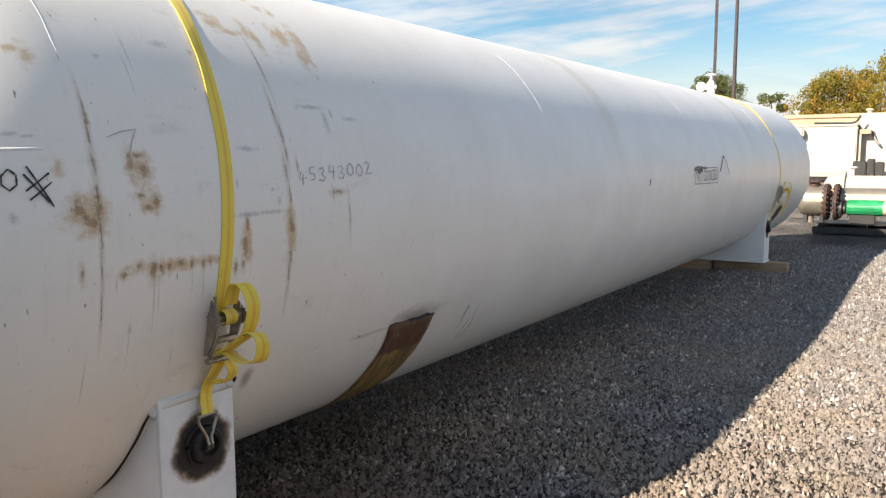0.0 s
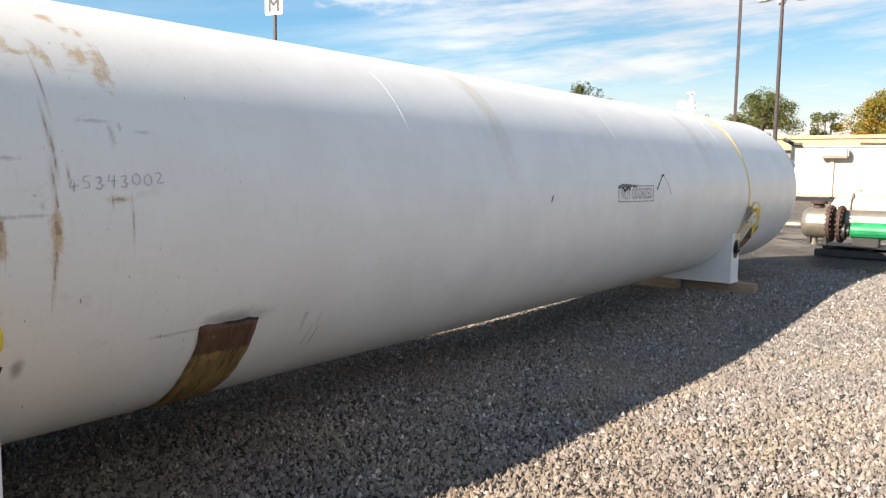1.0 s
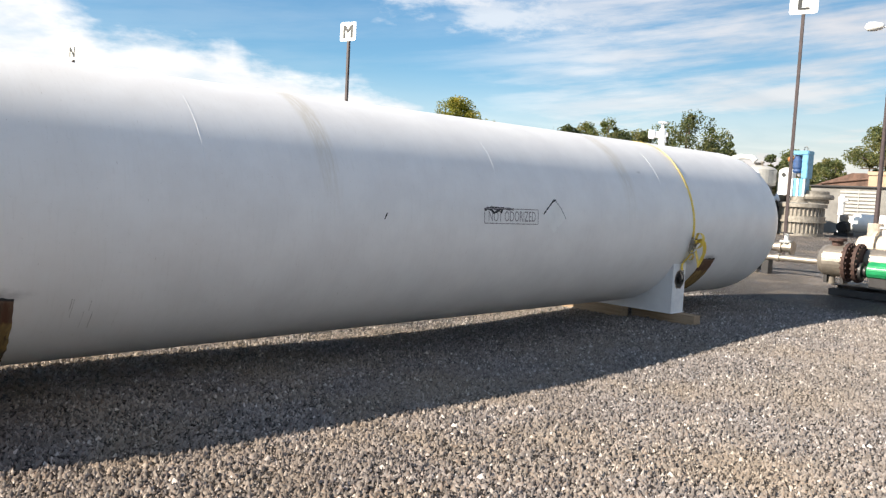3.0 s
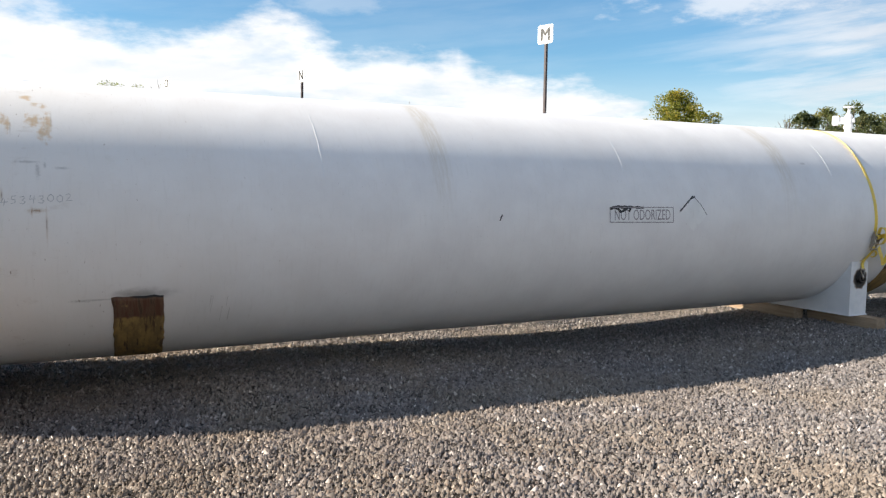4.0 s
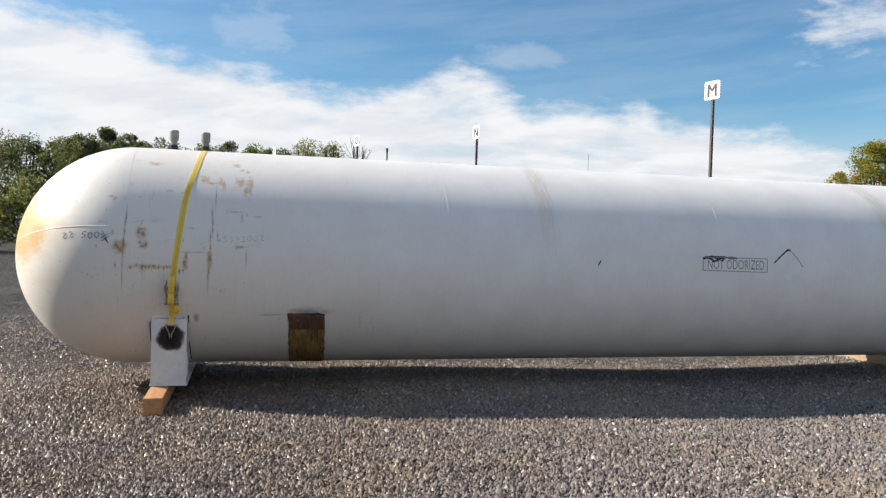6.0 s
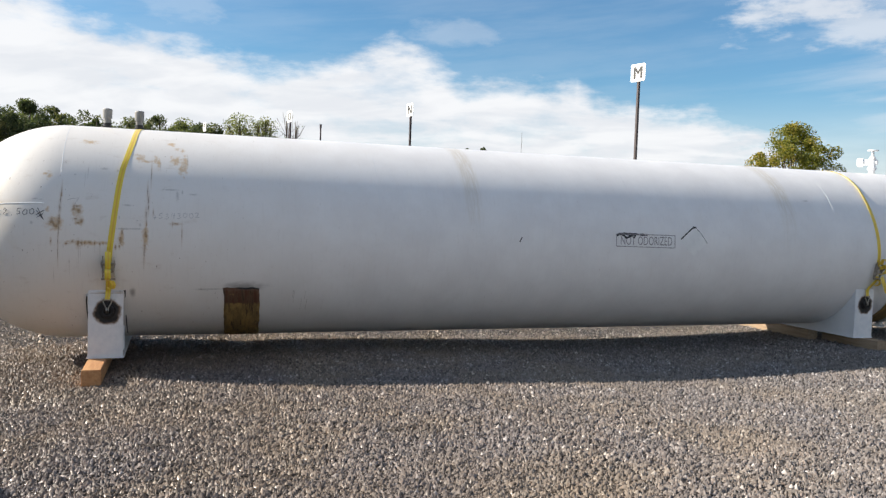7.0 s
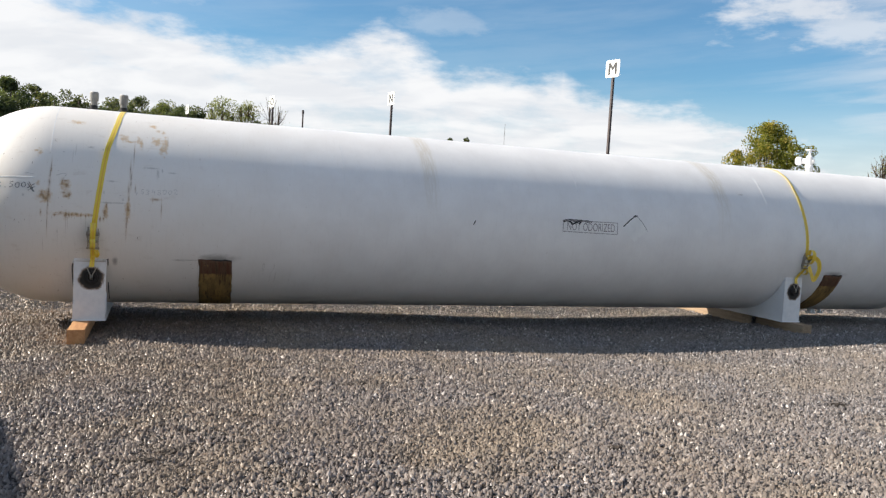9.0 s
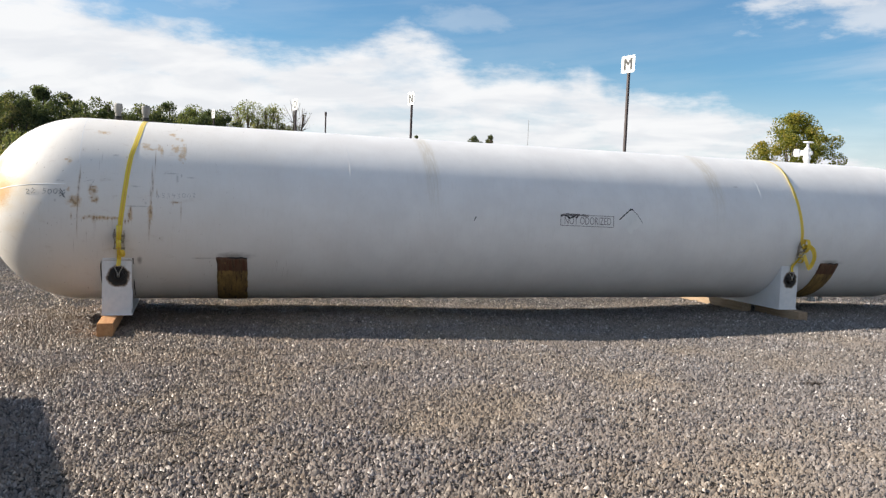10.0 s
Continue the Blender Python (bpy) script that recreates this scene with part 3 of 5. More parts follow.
TEAL = plain("green_container", (0.02, 0.28, 0.19), 0.5, scale=1.5)
RIBBED = plain("grey_cast_metal", (0.30, 0.27, 0.23), 0.65, 0.3)
CONCRETE = plain("concrete", (0.46, 0.38, 0.31), 0.9, vary=0.2, scale=4.0)
SOIL = plain("dark_soil", (0.055, 0.042, 0.032), 0.95, vary=0.5, scale=60.0, dirty=0.3, dirt=(0.14, 0.11, 0.08), bump=0.6, grain=220.0)
BARK = plain("bark", (0.10, 0.075, 0.055), 0.9, vary=0.4, scale=3.0)
LEAF_GREEN = leaf_material("green_leaves", (0.077, 0.099, 0.044), (0.217, 0.234, 0.097), (0.295, 0.257, 0.106))
LEAF_DARK = leaf_material("dark_leaves", (0.050, 0.070, 0.037), (0.142, 0.163, 0.074), (0.195, 0.185, 0.087))
LEAF_YELLOW = leaf_material("yellowing_leaves", (0.078, 0.108, 0.021), (0.315, 0.292, 0.053), (0.471, 0.356, 0.075))
LEAF_AUTUMN = leaf_material("autumn_leaves", (0.119, 0.127, 0.025), (0.396, 0.292, 0.062), (0.554, 0.318, 0.075))
LEAF_PALE = leaf_material("pale_leaves", (0.132, 0.152, 0.062), (0.317, 0.330, 0.150), (0.396, 0.356, 0.175))


# ---- building helpers ----
def mesh_of(bm, name, smooth=False):
    me = bpy.data.meshes.new(name)
    bm.normal_update()
    bm.to_mesh(me)
    bm.free()
    if smooth:
        me.polygons.foreach_set("use_smooth", [True] * len(me.polygons))
    return me


def part(name, bm, material, parent, label="", smooth=False, local=False):
    """Links a bmesh as one mesh object under a thing or a part; in the world's place, or (local) in the thing's own."""
    ob = new(name, mesh_of(bm, name, smooth))
    ob.data.materials.append(material)
    ob.parent = parent
    if parent.type == "EMPTY" and not local:
        ob.matrix_parent_inverse = parent.matrix_basis.inverted()
    return tagged(ob, label)


def thing(name, label, category, at=(0, 0, 0), turn=0.0, group="", kind=""):
    ob = new(name)
    ob.empty_display_size = 0.1
    ob.matrix_basis = pose(*at, 0, 0, turn)
    return tagged(ob, label, category, group, kind)


def box(x0, x1, y0, y1, z0, z1, bevel=0.0, bm=None):
    own = bmesh.new()
    bmesh.ops.create_cube(own, size=1.0)
    bmesh.ops.transform(own, verts=own.verts, matrix=Matrix.Translation(((x0 + x1) / 2, (y0 + y1) / 2, (z0 + z1) / 2)) @
                        Matrix.Diagonal((abs(x1 - x0), abs(y1 - y0), abs(z1 - z0), 1)))
    if bevel:
        bmesh.ops.bevel(own, geom=own.edges[:], offset=bevel, segments=2, affect="EDGES", clamp_overlap=True)
    return join(bm, own)


def join(bm, own):
    if bm is None:
        return own
    me = bpy.data.meshes.new("tmp")
    own.to_mesh(me)
    own.free()
    bm.from_mesh(me)
    bpy.data.meshes.remove(me)
    return bm


def rod(a, b, r0, r1=None, seg=16, bevel=0.0, bm=None):
    """A round bar from a to b."""
    a, b = Vector(a), Vector(b)
    own = bmesh.new()
    bmesh.ops.create_cone(own, cap_ends=True, segments=seg, radius1=r0, radius2=r0 if r1 is None else r1, depth=(b - a).length)
    if bevel:
        rims = [e for e in own.edges if abs(e.verts[0].co.z - e.verts[1].co.z) < 1e-6]
        bmesh.ops.bevel(own, geom=rims, offset=bevel, segments=2, affect="EDGES", clamp_overlap=True)
    bmesh.ops.transform(own, verts=own.verts, matrix=Matrix.Translation((a + b) / 2) @ (b - a).to_track_quat("Z", "Y").to_matrix().to_4x4())
    return join(bm, own)


def lathe(profile, axis_from, axis_to, seg=32, bm=None):
    """A turned body: profile rows (distance along the axis, radius)."""
    a, b = Vector(axis_from), Vector(axis_to)
    q = (b - a).to_track_quat("Z", "Y").to_matrix()
    own = bm or bmesh.new()
    rings = []
    for d, r in profile:
        rings.append([own.verts.new(a + q @ Vector((max(r, 0.0005) * math.cos(t), max(r, 0.0005) * math.sin(t), d)))
                      for t in (2 * math.pi * i / seg for i in range(seg))])
    for p, n in zip(rings, rings[1:]):
        for i in range(seg):
            own.faces.new((p[i], p[(i + 1) % seg], n[(i + 1) % seg], n[i]))
    own.faces.new(rings[0][::-1])
    own.faces.new(rings[-1])
    return own


def tube(points, r, seg=8, bm=None, closed=False):
    """A round bar along a bent line."""
    own = bm or bmesh.new()
    pts = [Vector(p) for p in points]
    rings = []
    for i, p in enumerate(pts):
        t = pts[min(i + 1, len(pts) - 1)] - pts[max(i - 1, 0)]
        if closed:
            t = pts[(i + 1) % len(pts)] - pts[i - 1]
        q = t.to_track_quat("Z", "Y").to_matrix()
        rings.append([own.verts.new(p + q @ Vector((r * math.cos(a), r * math.sin(a), 0))) for a in (2 * math.pi * j / seg for j in range(seg))])
    pairs = list(zip(rings, rings[1:])) + ([(rings[-1], rings[0])] if closed else [])
    for p, n in pairs:
        for j in range(seg):
            own.faces.new((p[j], p[(j + 1) % seg], n[(j + 1) % seg], n[j]))
    if not closed:
        own.faces.new(rings[0][::-1])
        own.faces.new(rings[-1])
    return own


def prism(outline, a, b, axis="x"):
    """A flat plate: an outline of (p, q) pushed from a to b along an axis."""
    own = bmesh.new()
    turn = {"x": lambda p, q, s: (s, p, q), "y": lambda p, q, s: (p, s, q), "z": lambda p, q, s: (p, q, s)}[axis]
    low = [own.verts.new(turn(p, q, a)) for p, q in outline]
    high = [own.verts.new(turn(p, q, b)) for p, q in outline]
    n = len(outline)
    own.faces.new(low[::-1])
    own.faces.new(high)
    for i in range(n):
        own.faces.new((low[i], low[(i + 1) % n], high[(i + 1) % n], high[i]))
    bmesh.ops.recalc_face_normals(own, faces=own.faces)
    return own


def ribbon(centres, sides, width, thick, bm=None):
    """A flat band: centre line, the way across at each point, its width and thickness. UV: across 0..1, along in metres."""
    own = bm or bmesh.new()
    uvl = own.loops.layers.uv.get("UVMap") or own.loops.layers.uv.new("UVMap")
    c = [Vector(p) for p in centres]
    run, rows, length = 0.0, [], []
    for i, p in enumerate(c):
        t = (c[min(i + 1, len(c) - 1)] - c[max(i - 1, 0)]).normalized()
        s = Vector(sides[i]).normalized()
        n = s.cross(t).normalized()
        run += (p - c[i - 1]).length if i else 0.0
        w = s * width / 2
        rows.append([own.verts.new(p - w + n * thick / 2), own.verts.new(p + w + n * thick / 2), own.verts.new(p + w - n * thick / 2), own.verts.new(p - w - n * thick / 2)])
        length.append(run)
    us = ((0, 1), (1, 1), (1, 0), (0, 0))
    for i in range(len(c) - 1):
        for j in range(4):
            f = own.faces.new((rows[i][j], rows[i][(j + 1) % 4], rows[i + 1][(j + 1) % 4], rows[i + 1][j]))
            for loop, u, v in zip(f.loops, (us[j][0], us[j][1], us[j][1], us[j][0]), (length[i], length[i], length[i + 1], length[i + 1])):
                loop[uvl].uv = (u, v)
    own.faces.new(rows[0][::-1])
    own.faces.new(rows[-1])
    return own


def smooth_line(points, steps=8):
    """A rounded line through the points."""
    p = [Vector(a) for a in points]
    p = [2 * p[0] - p[1]] + p + [2 * p[-1] - p[-2]]
    out = []
    for i in range(1, len(p) - 2):
        for s in range(steps):
            t = s / steps
            out.append(0.5 * ((2 * p[i]) + (p[i + 1] - p[i - 1]) * t + (2 * p[i - 1] - 5 * p[i] + 4 * p[i + 1] - p[i + 2]) * t * t +
                              (3 * p[i] - p[i - 1] - 3 * p[i + 1] + p[i + 2]) * t ** 3))
    return out + [p[-2]]


def on_tank(x, deg, off=0.0):
    """A point of the tank's skin: x along it, degrees above its equator on the near side."""
    d = min(max((SEAM_L - x) / HEAD_L, (x - SEAM_R) / HEAD_R, 0.0), 1.0)
    r = TANK_R * math.sqrt(max(1 - d * d, 0.0))
    n = Vector((-d if x < SEAM_L else d, -math.sqrt(1 - min(d * d, 1)) * math.cos(radians(deg)), math.sqrt(1 - min(d * d, 1)) * math.sin(radians(deg))))
    return Vector((x, TANK_Y - r * math.cos(radians(deg)), TANK_Z + r * math.sin(radians(deg)))) + n * off


def letters(text, size, squeeze=1.0, bold=0.0):
    """The flat outline of a word in the built-in font: vertices and faces, its lower left corner at 0, 0 and its size."""
    curve = bpy.data.curves.new("word", "FONT")
    curve.body, curve.size, curve.offset, curve.resolution_u = text, size, bold, 3
    ob = bpy.data.objects.new("word", curve)
    scene.collection.objects.link(ob)
    me = ob.to_mesh()
    v = np.array([p.co[:2] for p in me.vertices]) * (squeeze, 1.0)
    f = [tuple(p.vertices) for p in me.polygons]
    ob.to_mesh_clear()
    bpy.data.objects.remove(ob)
    bpy.data.curves.remove(curve)
    v -= v.min(0)
    return v, f, v.max(0)


# ---- ground ----
def swell(x, y):
    """The yard's gentle rise and fall along the tank."""
    fade = np.clip((np.asarray(x) + 3.0) / 3.5, 0, 1) * np.clip((19.0 - x) / 4.0, 0, 1) * np.clip((np.asarray(y) + 12.0) / 5.0, 0, 1) * np.clip((11.0 - y) / 5.0, 0, 1)
    return fade * (0.036 * np.cos(2 * np.pi * (x - 3.7) / 8.2) - 0.008)


def ground():
    bm = bmesh.new()
    axis_x = [-3000, -900, -300, -80, -30, -12] + [-6 + 0.5 * i for i in range(57)] + [28, 40, 90, 300, 900, 3000]
    axis_y = [-3000, -900, -300, -80, -30, -18] + [-13 + 0.5 * i for i in range(53)] + [18, 30, 90, 300, 900, 3000]
    grid = [[bm.verts.new((x, y, float(swell(x, y)))) for x in axis_x] for y in axis_y]
    for a, b in zip(grid, grid[1:]):
        for i in range(len(axis_x) - 1):
            bm.faces.new((a[i], a[i + 1], b[i + 1], b[i]))
    ob = new("ground", mesh_of(bm, "ground", True))
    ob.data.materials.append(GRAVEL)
    tagged(ob, "flat grey crushed gravel yard with browner, darker patches", "ground", kind="structure")


ground()


def loose_stones():
    """The broken stones that the gravel's top is made of, over the stretch that lies nearest."""
    rng = np.random.default_rng(5)
    n = 440000
    x = -1.7 + 16.5 * rng.beta(1.15, 1.45, n) + rng.normal(0, 0.2, n)
    y = 4.4 - 8.2 * rng.random(n) ** 0.9
    y = np.where(rng.random(n) < 0.10, rng.uniform(4.0, 9.5, n), y) - np.abs(rng.normal(0, 0.6, n))
    size = 0.0036 + 0.0078 * rng.random(n) ** 2.2
    corner = np.array([(1, 0, 0), (0, 1, 0), (-1, 0, 0), (0, -1, 0), (0, 0, 1.0)], float)
    v = corner[None] + rng.uniform(-0.55, 0.55, (n, 5, 3)) * (1, 1, 0.7)
    v[..., 0] *= 2.0
    turn = rng.uniform(0, 2 * np.pi, n)
    c, s = np.cos(turn)[:, None], np.sin(turn)[:, None]
    vx, vy = v[..., 0] * c - v[..., 1] * s, v[..., 0] * s + v[..., 1] * c
    flat = rolled(x, y)
    v = np.stack((vx, vy, v[..., 2] * 2.5), -1) * size[:, None, None]
    v += np.stack((x, y, swell(x, y) + size * (0.12 - 0.42 * flat)), -1)[:, None]
    tri = np.array([(0, 1, 4), (1, 2, 4), (2, 3, 4), (3, 0, 4)])
    f = (tri[None] + 5 * np.arange(n)[:, None, None]).reshape(-1, 3).astype(np.int32)
    me = bpy.data.meshes.new("gravel_stones")
    me.vertices.add(5 * n)
    me.vertices.foreach_set("co", v.ravel())
    me.loops.add(f.size)
    me.loops.foreach_set("vertex_index", f.ravel())
    me.polygons.add(len(f))
    me.polygons.foreach_set("loop_start", np.arange(0, f.size, 3, dtype=np.int32))
    me.update(calc_edges=True)
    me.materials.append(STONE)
    tagged(new("gravel_stones", me), "loose grey, brown and whitish gravel stones on the yard", "gravel", kind="stuff")


loose_stones()


def dirt_clods():
    """Low lumps of dark dirt, each its own uneven heap."""
    for i, (x, y) in enumerate(CLODS):
        rnd = random.Random(40 + i)
        bm = bmesh.new()
        bmesh.ops.create_icosphere(bm, subdivisions=3, radius=1.0)
        a, b, h = rnd.uniform(.045, .075), rnd.uniform(.03, .05), rnd.uniform(.014, .026)
        z0 = float(swell(x, y))
        shift = rnd.uniform(0, 50)
        for v in bm.verts:
            c = v.co.copy()
            bump = 1 + 0.35 * math.sin(7 * c.x + shift) * math.cos(6 * c.y + 2 * shift) + rnd.uniform(-.22, .22)
            v.co = (x + c.x * a * bump, y + c.y * b * bump, z0 + max(c.z, -0.2) * h * bump)
        ob = new("dirt_clod", mesh_of(bm, "dirt_clod"))
        ob.data.materials.append(SOIL)
        tagged(ob, "small dark clod of dirt on the gravel", "dirt", group="dirt clods on the gravel")


dirt_clods()


# ---- the tank ----
def build_tank():
    tank = thing("pressure_tank", "long white steel pressure tank with round ends and rust stains", "tank", (SEAM_L, TANK_Y, 0))


    # shell: cylinder and two round heads, with x and arc length as its UV
    seg = 144
    st = [(SEAM_L - HEAD_L * math.cos(a), TANK_R * math.sin(a)) for a in (math.pi / 2 * (i / 26) for i in range(0, 26))]
    st += [(SEAM_L + (SEAM_R - SEAM_L) * i / 60, TANK_R) for i in range(61)]
    st += [(SEAM_R + HEAD_R * math.cos(a), TANK_R * math.sin(a)) for a in (math.pi / 2 * (1 - i / 26) for i in range(1, 27))]
    verts, faces, uvs = [], [], []
    for x, r in st:
        for j in range(seg + 1):
            deg = -180 + 360 * j / seg
            verts.append((x, TANK_Y - max(r, 1e-4) * math.cos(radians(deg)), TANK_Z + max(r, 1e-4) * math.sin(radians(deg))))
            uvs.append((x, arc(deg)))
    for i in range(len(st) - 1):
        for j in range(seg):
            a = i * (seg + 1) + j
            faces.append((a, a + 1, a + seg + 2, a + seg + 1))
    me = bpy.data.meshes.new("shell")
    me.from_pydata(verts, [], faces)
    layer = me.uv_layers.new(name="UVMap")
    loops = np.empty(len(me.loops), int)
    me.loops.foreach_get("vertex_index", loops)
    layer.data.foreach_set("uv", np.array(uvs)[loops].ravel())
    me.polygons.foreach_set("use_smooth", [True] * len(me.polygons))
    me.materials.append(PAINT)
    shell = new("shell", me)
    shell.parent = tank
    shell.matrix_parent_inverse = tank.matrix_basis.inverted()
    # raised weld beads round the shell where its plates meet
    for x, r, lo, hi in ((SEAM_L, .0046, 33, 150), (4.365, .0050, 22, 54), (7.328, .0050, 25, 50), (10.285, .0058, 25, 52), (SEAM_R, .0042, 30, 150)):
        line = []
        for i in range(180):
            deg = 2 * i
            sink = min(0.0032, r - 0.0018) * min(1.0, max(lo - deg, deg - hi, 0) / 6)        # sunk outside lo to hi: the proud stretch is shaped to the sun's glint
            line.append(on_tank(x + 0.0015 * math.sin(deg * 0.7), deg, -0.0035 - sink))
        part("weld_bead", tube(line, r, 6, closed=True), PAINT_PLAIN, tank, smooth=True)
    line = [on_tank(0.40 + (1.29 - 0.40) * i / 30, 16.9 - 1.2 * i / 30, -0.003) for i in range(31)]
    part("weld_bead", tube(line, 0.0058, 6), PAINT_PLAIN, tank, smooth=True)

    # bare patches where pads were cut away
    def patch(x0, x1, top, bottom, lean):
        bm = bmesh.new()
        uvl = bm.loops.layers.uv.new("UVMap")
        rows, nu, nv = [], 10, 24
        rnd = random.Random(int(x0 * 10))
        for i in range(nv + 1):
            deg = top + (bottom - top) * i / nv
            row = []
            for j in range(nu + 1):
                wob = rnd.uniform(-0.006, 0.006) if j in (0, nu) else 0.0
                row.append((bm.verts.new(on_tank(x0 + (x1 - x0) * j / nu + wob + lean * i / nv, deg + (rnd.uniform(-0.4, 0.4) if i == 0 else 0), 0.003)), j / nu, 1 - i / nv))
            rows.append(row)
        for i in range(nv):
            for j in range(nu):
                q = (rows[i][j], rows[i + 1][j], rows[i + 1][j + 1], rows[i][j + 1])
                f = bm.faces.new([a[0] for a in q])
                for loop, a in zip(f.loops, q):
                    loop[uvl].uv = a[1:]
        bmesh.ops.recalc_face_normals(bm, faces=bm.faces)
        bmesh.ops.solidify(bm, geom=bm.faces[:], thickness=0.003)
        part("bare_patch", bm, RAW, tank, "bare rusty steel patch, brown above ochre", smooth=True)
    patch(2.845, 3.190, -26.2, -88.0, 0.07)
    patch(11.40, 11.733, -24.6, -88.0, 0.05)

    # pen marks, a line of strokes laid on the skin
    def strokes(name, rows, material, width, label, parent=None):
        bm = bmesh.new()
        for line in rows:
            pts = []
            for (xa, da), (xb, db) in zip(line, line[1:]):
                n = max(2, int(abs(xb - xa) / 0.02) + int(abs(db - da) / 1.5))
                pts += [(xa + (xb - xa) * i / n, da + (db - da) * i / n) for i in range(n)]
            pts.append(line[-1])
            low = high = None
            for i, (x, d) in enumerate(pts):
                xa, da = pts[max(i - 1, 0)]
                xb, db = pts[min(i + 1, len(pts) - 1)]
                t = Vector((xb - xa, arc(db) - arc(da)))
                t = t.normalized() if t.length else Vector((1, 0))
                w = width * (0.5 + 0.5 * abs(math.sin(i * 1.7 + x * 30)))
                px, pd = -t.y * w / 2, math.degrees(t.x * w / 2 / TANK_R)
                a, b = bm.verts.new(on_tank(x + px, d + pd, 0.0025)), bm.verts.new(on_tank(x - px, d - pd, 0.0025))
                if low:
                    bm.faces.new((low, a, b, high))
                low, high = a, b
        bmesh.ops.recalc_face_normals(bm, faces=bm.faces)
        bmesh.ops.solidify(bm, geom=bm.faces[:], thickness=0.001)
        return part(name, bm, material, parent or tank, label)

    DIGIT = {"0": [[(.5, 1), (.1, .7), (.05, .3), (.4, 0), (.8, .25), (.85, .7), (.5, 1)]],
             "2": [[(.05, .8), (.4, 1), (.75, .75), (.1, .02), (.9, .08)]],
             "3": [[(.1, .9), (.6, 1), (.7, .7), (.35, .52), (.8, .3), (.5, 0), (.05, .1)]],
             "4": [[(.3, 1), (.1, .45), (.9, .5)], [(.75, .95), (.6, -.1)]],
             "5": [[(.85, 1), (.3, .95), (.2, .55), (.7, .5), (.7, .1), (.1, 0)]],
             "+": [[(.45, .9), (.05, .3), (.95, .42)], [(.6, .7), (.45, -.1)]],
             "#": [[(.15, 1), (.95, -.35)], [(.0, .75), (.8, -.2)], [(.0, .2), (.95, .75)], [(.1, -.1), (1, .45)]],
             ".": [[(.45, .1), (.55, 0)]]}

    def write(text, x0, x1, d0, d1, h, material, width, label):
        step = (x1 - x0) / len(text)
        for i, c in enumerate(text):
            base = d0 + (d1 - d0) * i / len(text) + (0.35 if i % 2 else 0.0)
            big = 1.45 if c == "#" else 1.0
            rows = [[(x0 + step * (i + 0.82 * u * big), base + math.degrees(h * big * (v - (big - 1) * 0.3) / TANK_R)) for u, v in line] for line in DIGIT[c]]
            strokes("handwriting", rows, material, width, label)
    write("+5343002", 2.195, 2.625, 9.0, 10.2, 0.050, PENCIL, 0.0036, "faded handwritten number in marker")
    write("22.500#", 0.895, 1.285, 10.2, 9.4, 0.056, INK, 0.0054, "handwritten weight in black marker")

    # stencilled words in a ruled frame
    v, f, size = letters("NOT ODORIZED", 0.13, 0.72)
    v = v / size * (0.677, 0.100) + (7.148, 0.020)
    bm = bmesh.new()
    vs = [bm.verts.new(on_tank(x, math.degrees(y / TANK_R), 0.0022)) for x, y in v]
    for face in f:
        bm.faces.new([vs[i] for i in face])
    part("stencilled_words", bm, STENCIL, tank, "faded grey stencilled words")
    corner = [(7.092, 0.2), (7.863, -0.3), (7.863, 7.4), (7.092, 7.6), (7.092, 0.2)]
    strokes("stencil_frame", [corner], STENCIL, 0.010, "faded ruled frame")
    strokes("torn_edge", [[(7.095, 6.6), (7.135, 7.7), (7.215, 7.9), (7.305, 7.6), (7.335, 6.6), (7.315, 5.4)], [(7.125, 7.3), (7.355, 7.7)], [(7.165, 7.2), (7.20, 6.2), (7.225, 5.0)], [(7.225, 5.2), (7.275, 6.6), (7.305, 7.2)], [(7.355, 7.6), (7.495, 7.3)]], INK, 0.028, "black remnant of a torn sticker")
    strokes("torn_edge", [[(7.948, 5.2), (8.04, 9.4), (8.135, 13.4)], [(8.10, 11.9), (8.16, 13.1)]], INK, 0.018, "black remnant of a torn placard")
    strokes("torn_edge", [[(8.14, 13.2), (8.225, 9.0), (8.306, 3.0)]], INK_FADED, 0.008, "thin torn edge of a placard")
    strokes("scuff_mark", [[(5.905, 1.6), (5.918, 3.0), (5.932, 4.3)]], INK, 0.015, "short black scuff")
    rnd = random.Random(4)
    for i in range(8):
        x, d, l = rnd.uniform(3.49, 3.68), rnd.uniform(-27, -36), rnd.uniform(3, 9)
        strokes("scratch", [[(x, d), (x - .003, d - l / 2), (x - .005, d - l)]], FAINT, 0.0016, "thin grey scratch")
    strokes("smudge_line", [[(1.475, 17.4), (1.52, 18.3), (1.575, 18.8), (1.552, 16.8), (1.535, 14.6)]], FAINT, 0.0035, "faint curved scuff line")
    bm = bmesh.new()
    nu = 10
    grid = [[bm.verts.new(on_tank(8.13 + 0.20 * (a - b) / nu, 4.4 + (a + b - nu) / nu * 9.4, 0.0012)) for a in range(nu + 1)] for b in range(nu + 1)]
    for i in range(nu):
        for j in range(nu):
            bm.faces.new((grid[i][j], grid[i][j + 1], grid[i + 1][j + 1], grid[i + 1][j]))
    part("placard_trace", bm, GLUE, tank, "pale diamond left by a placard")

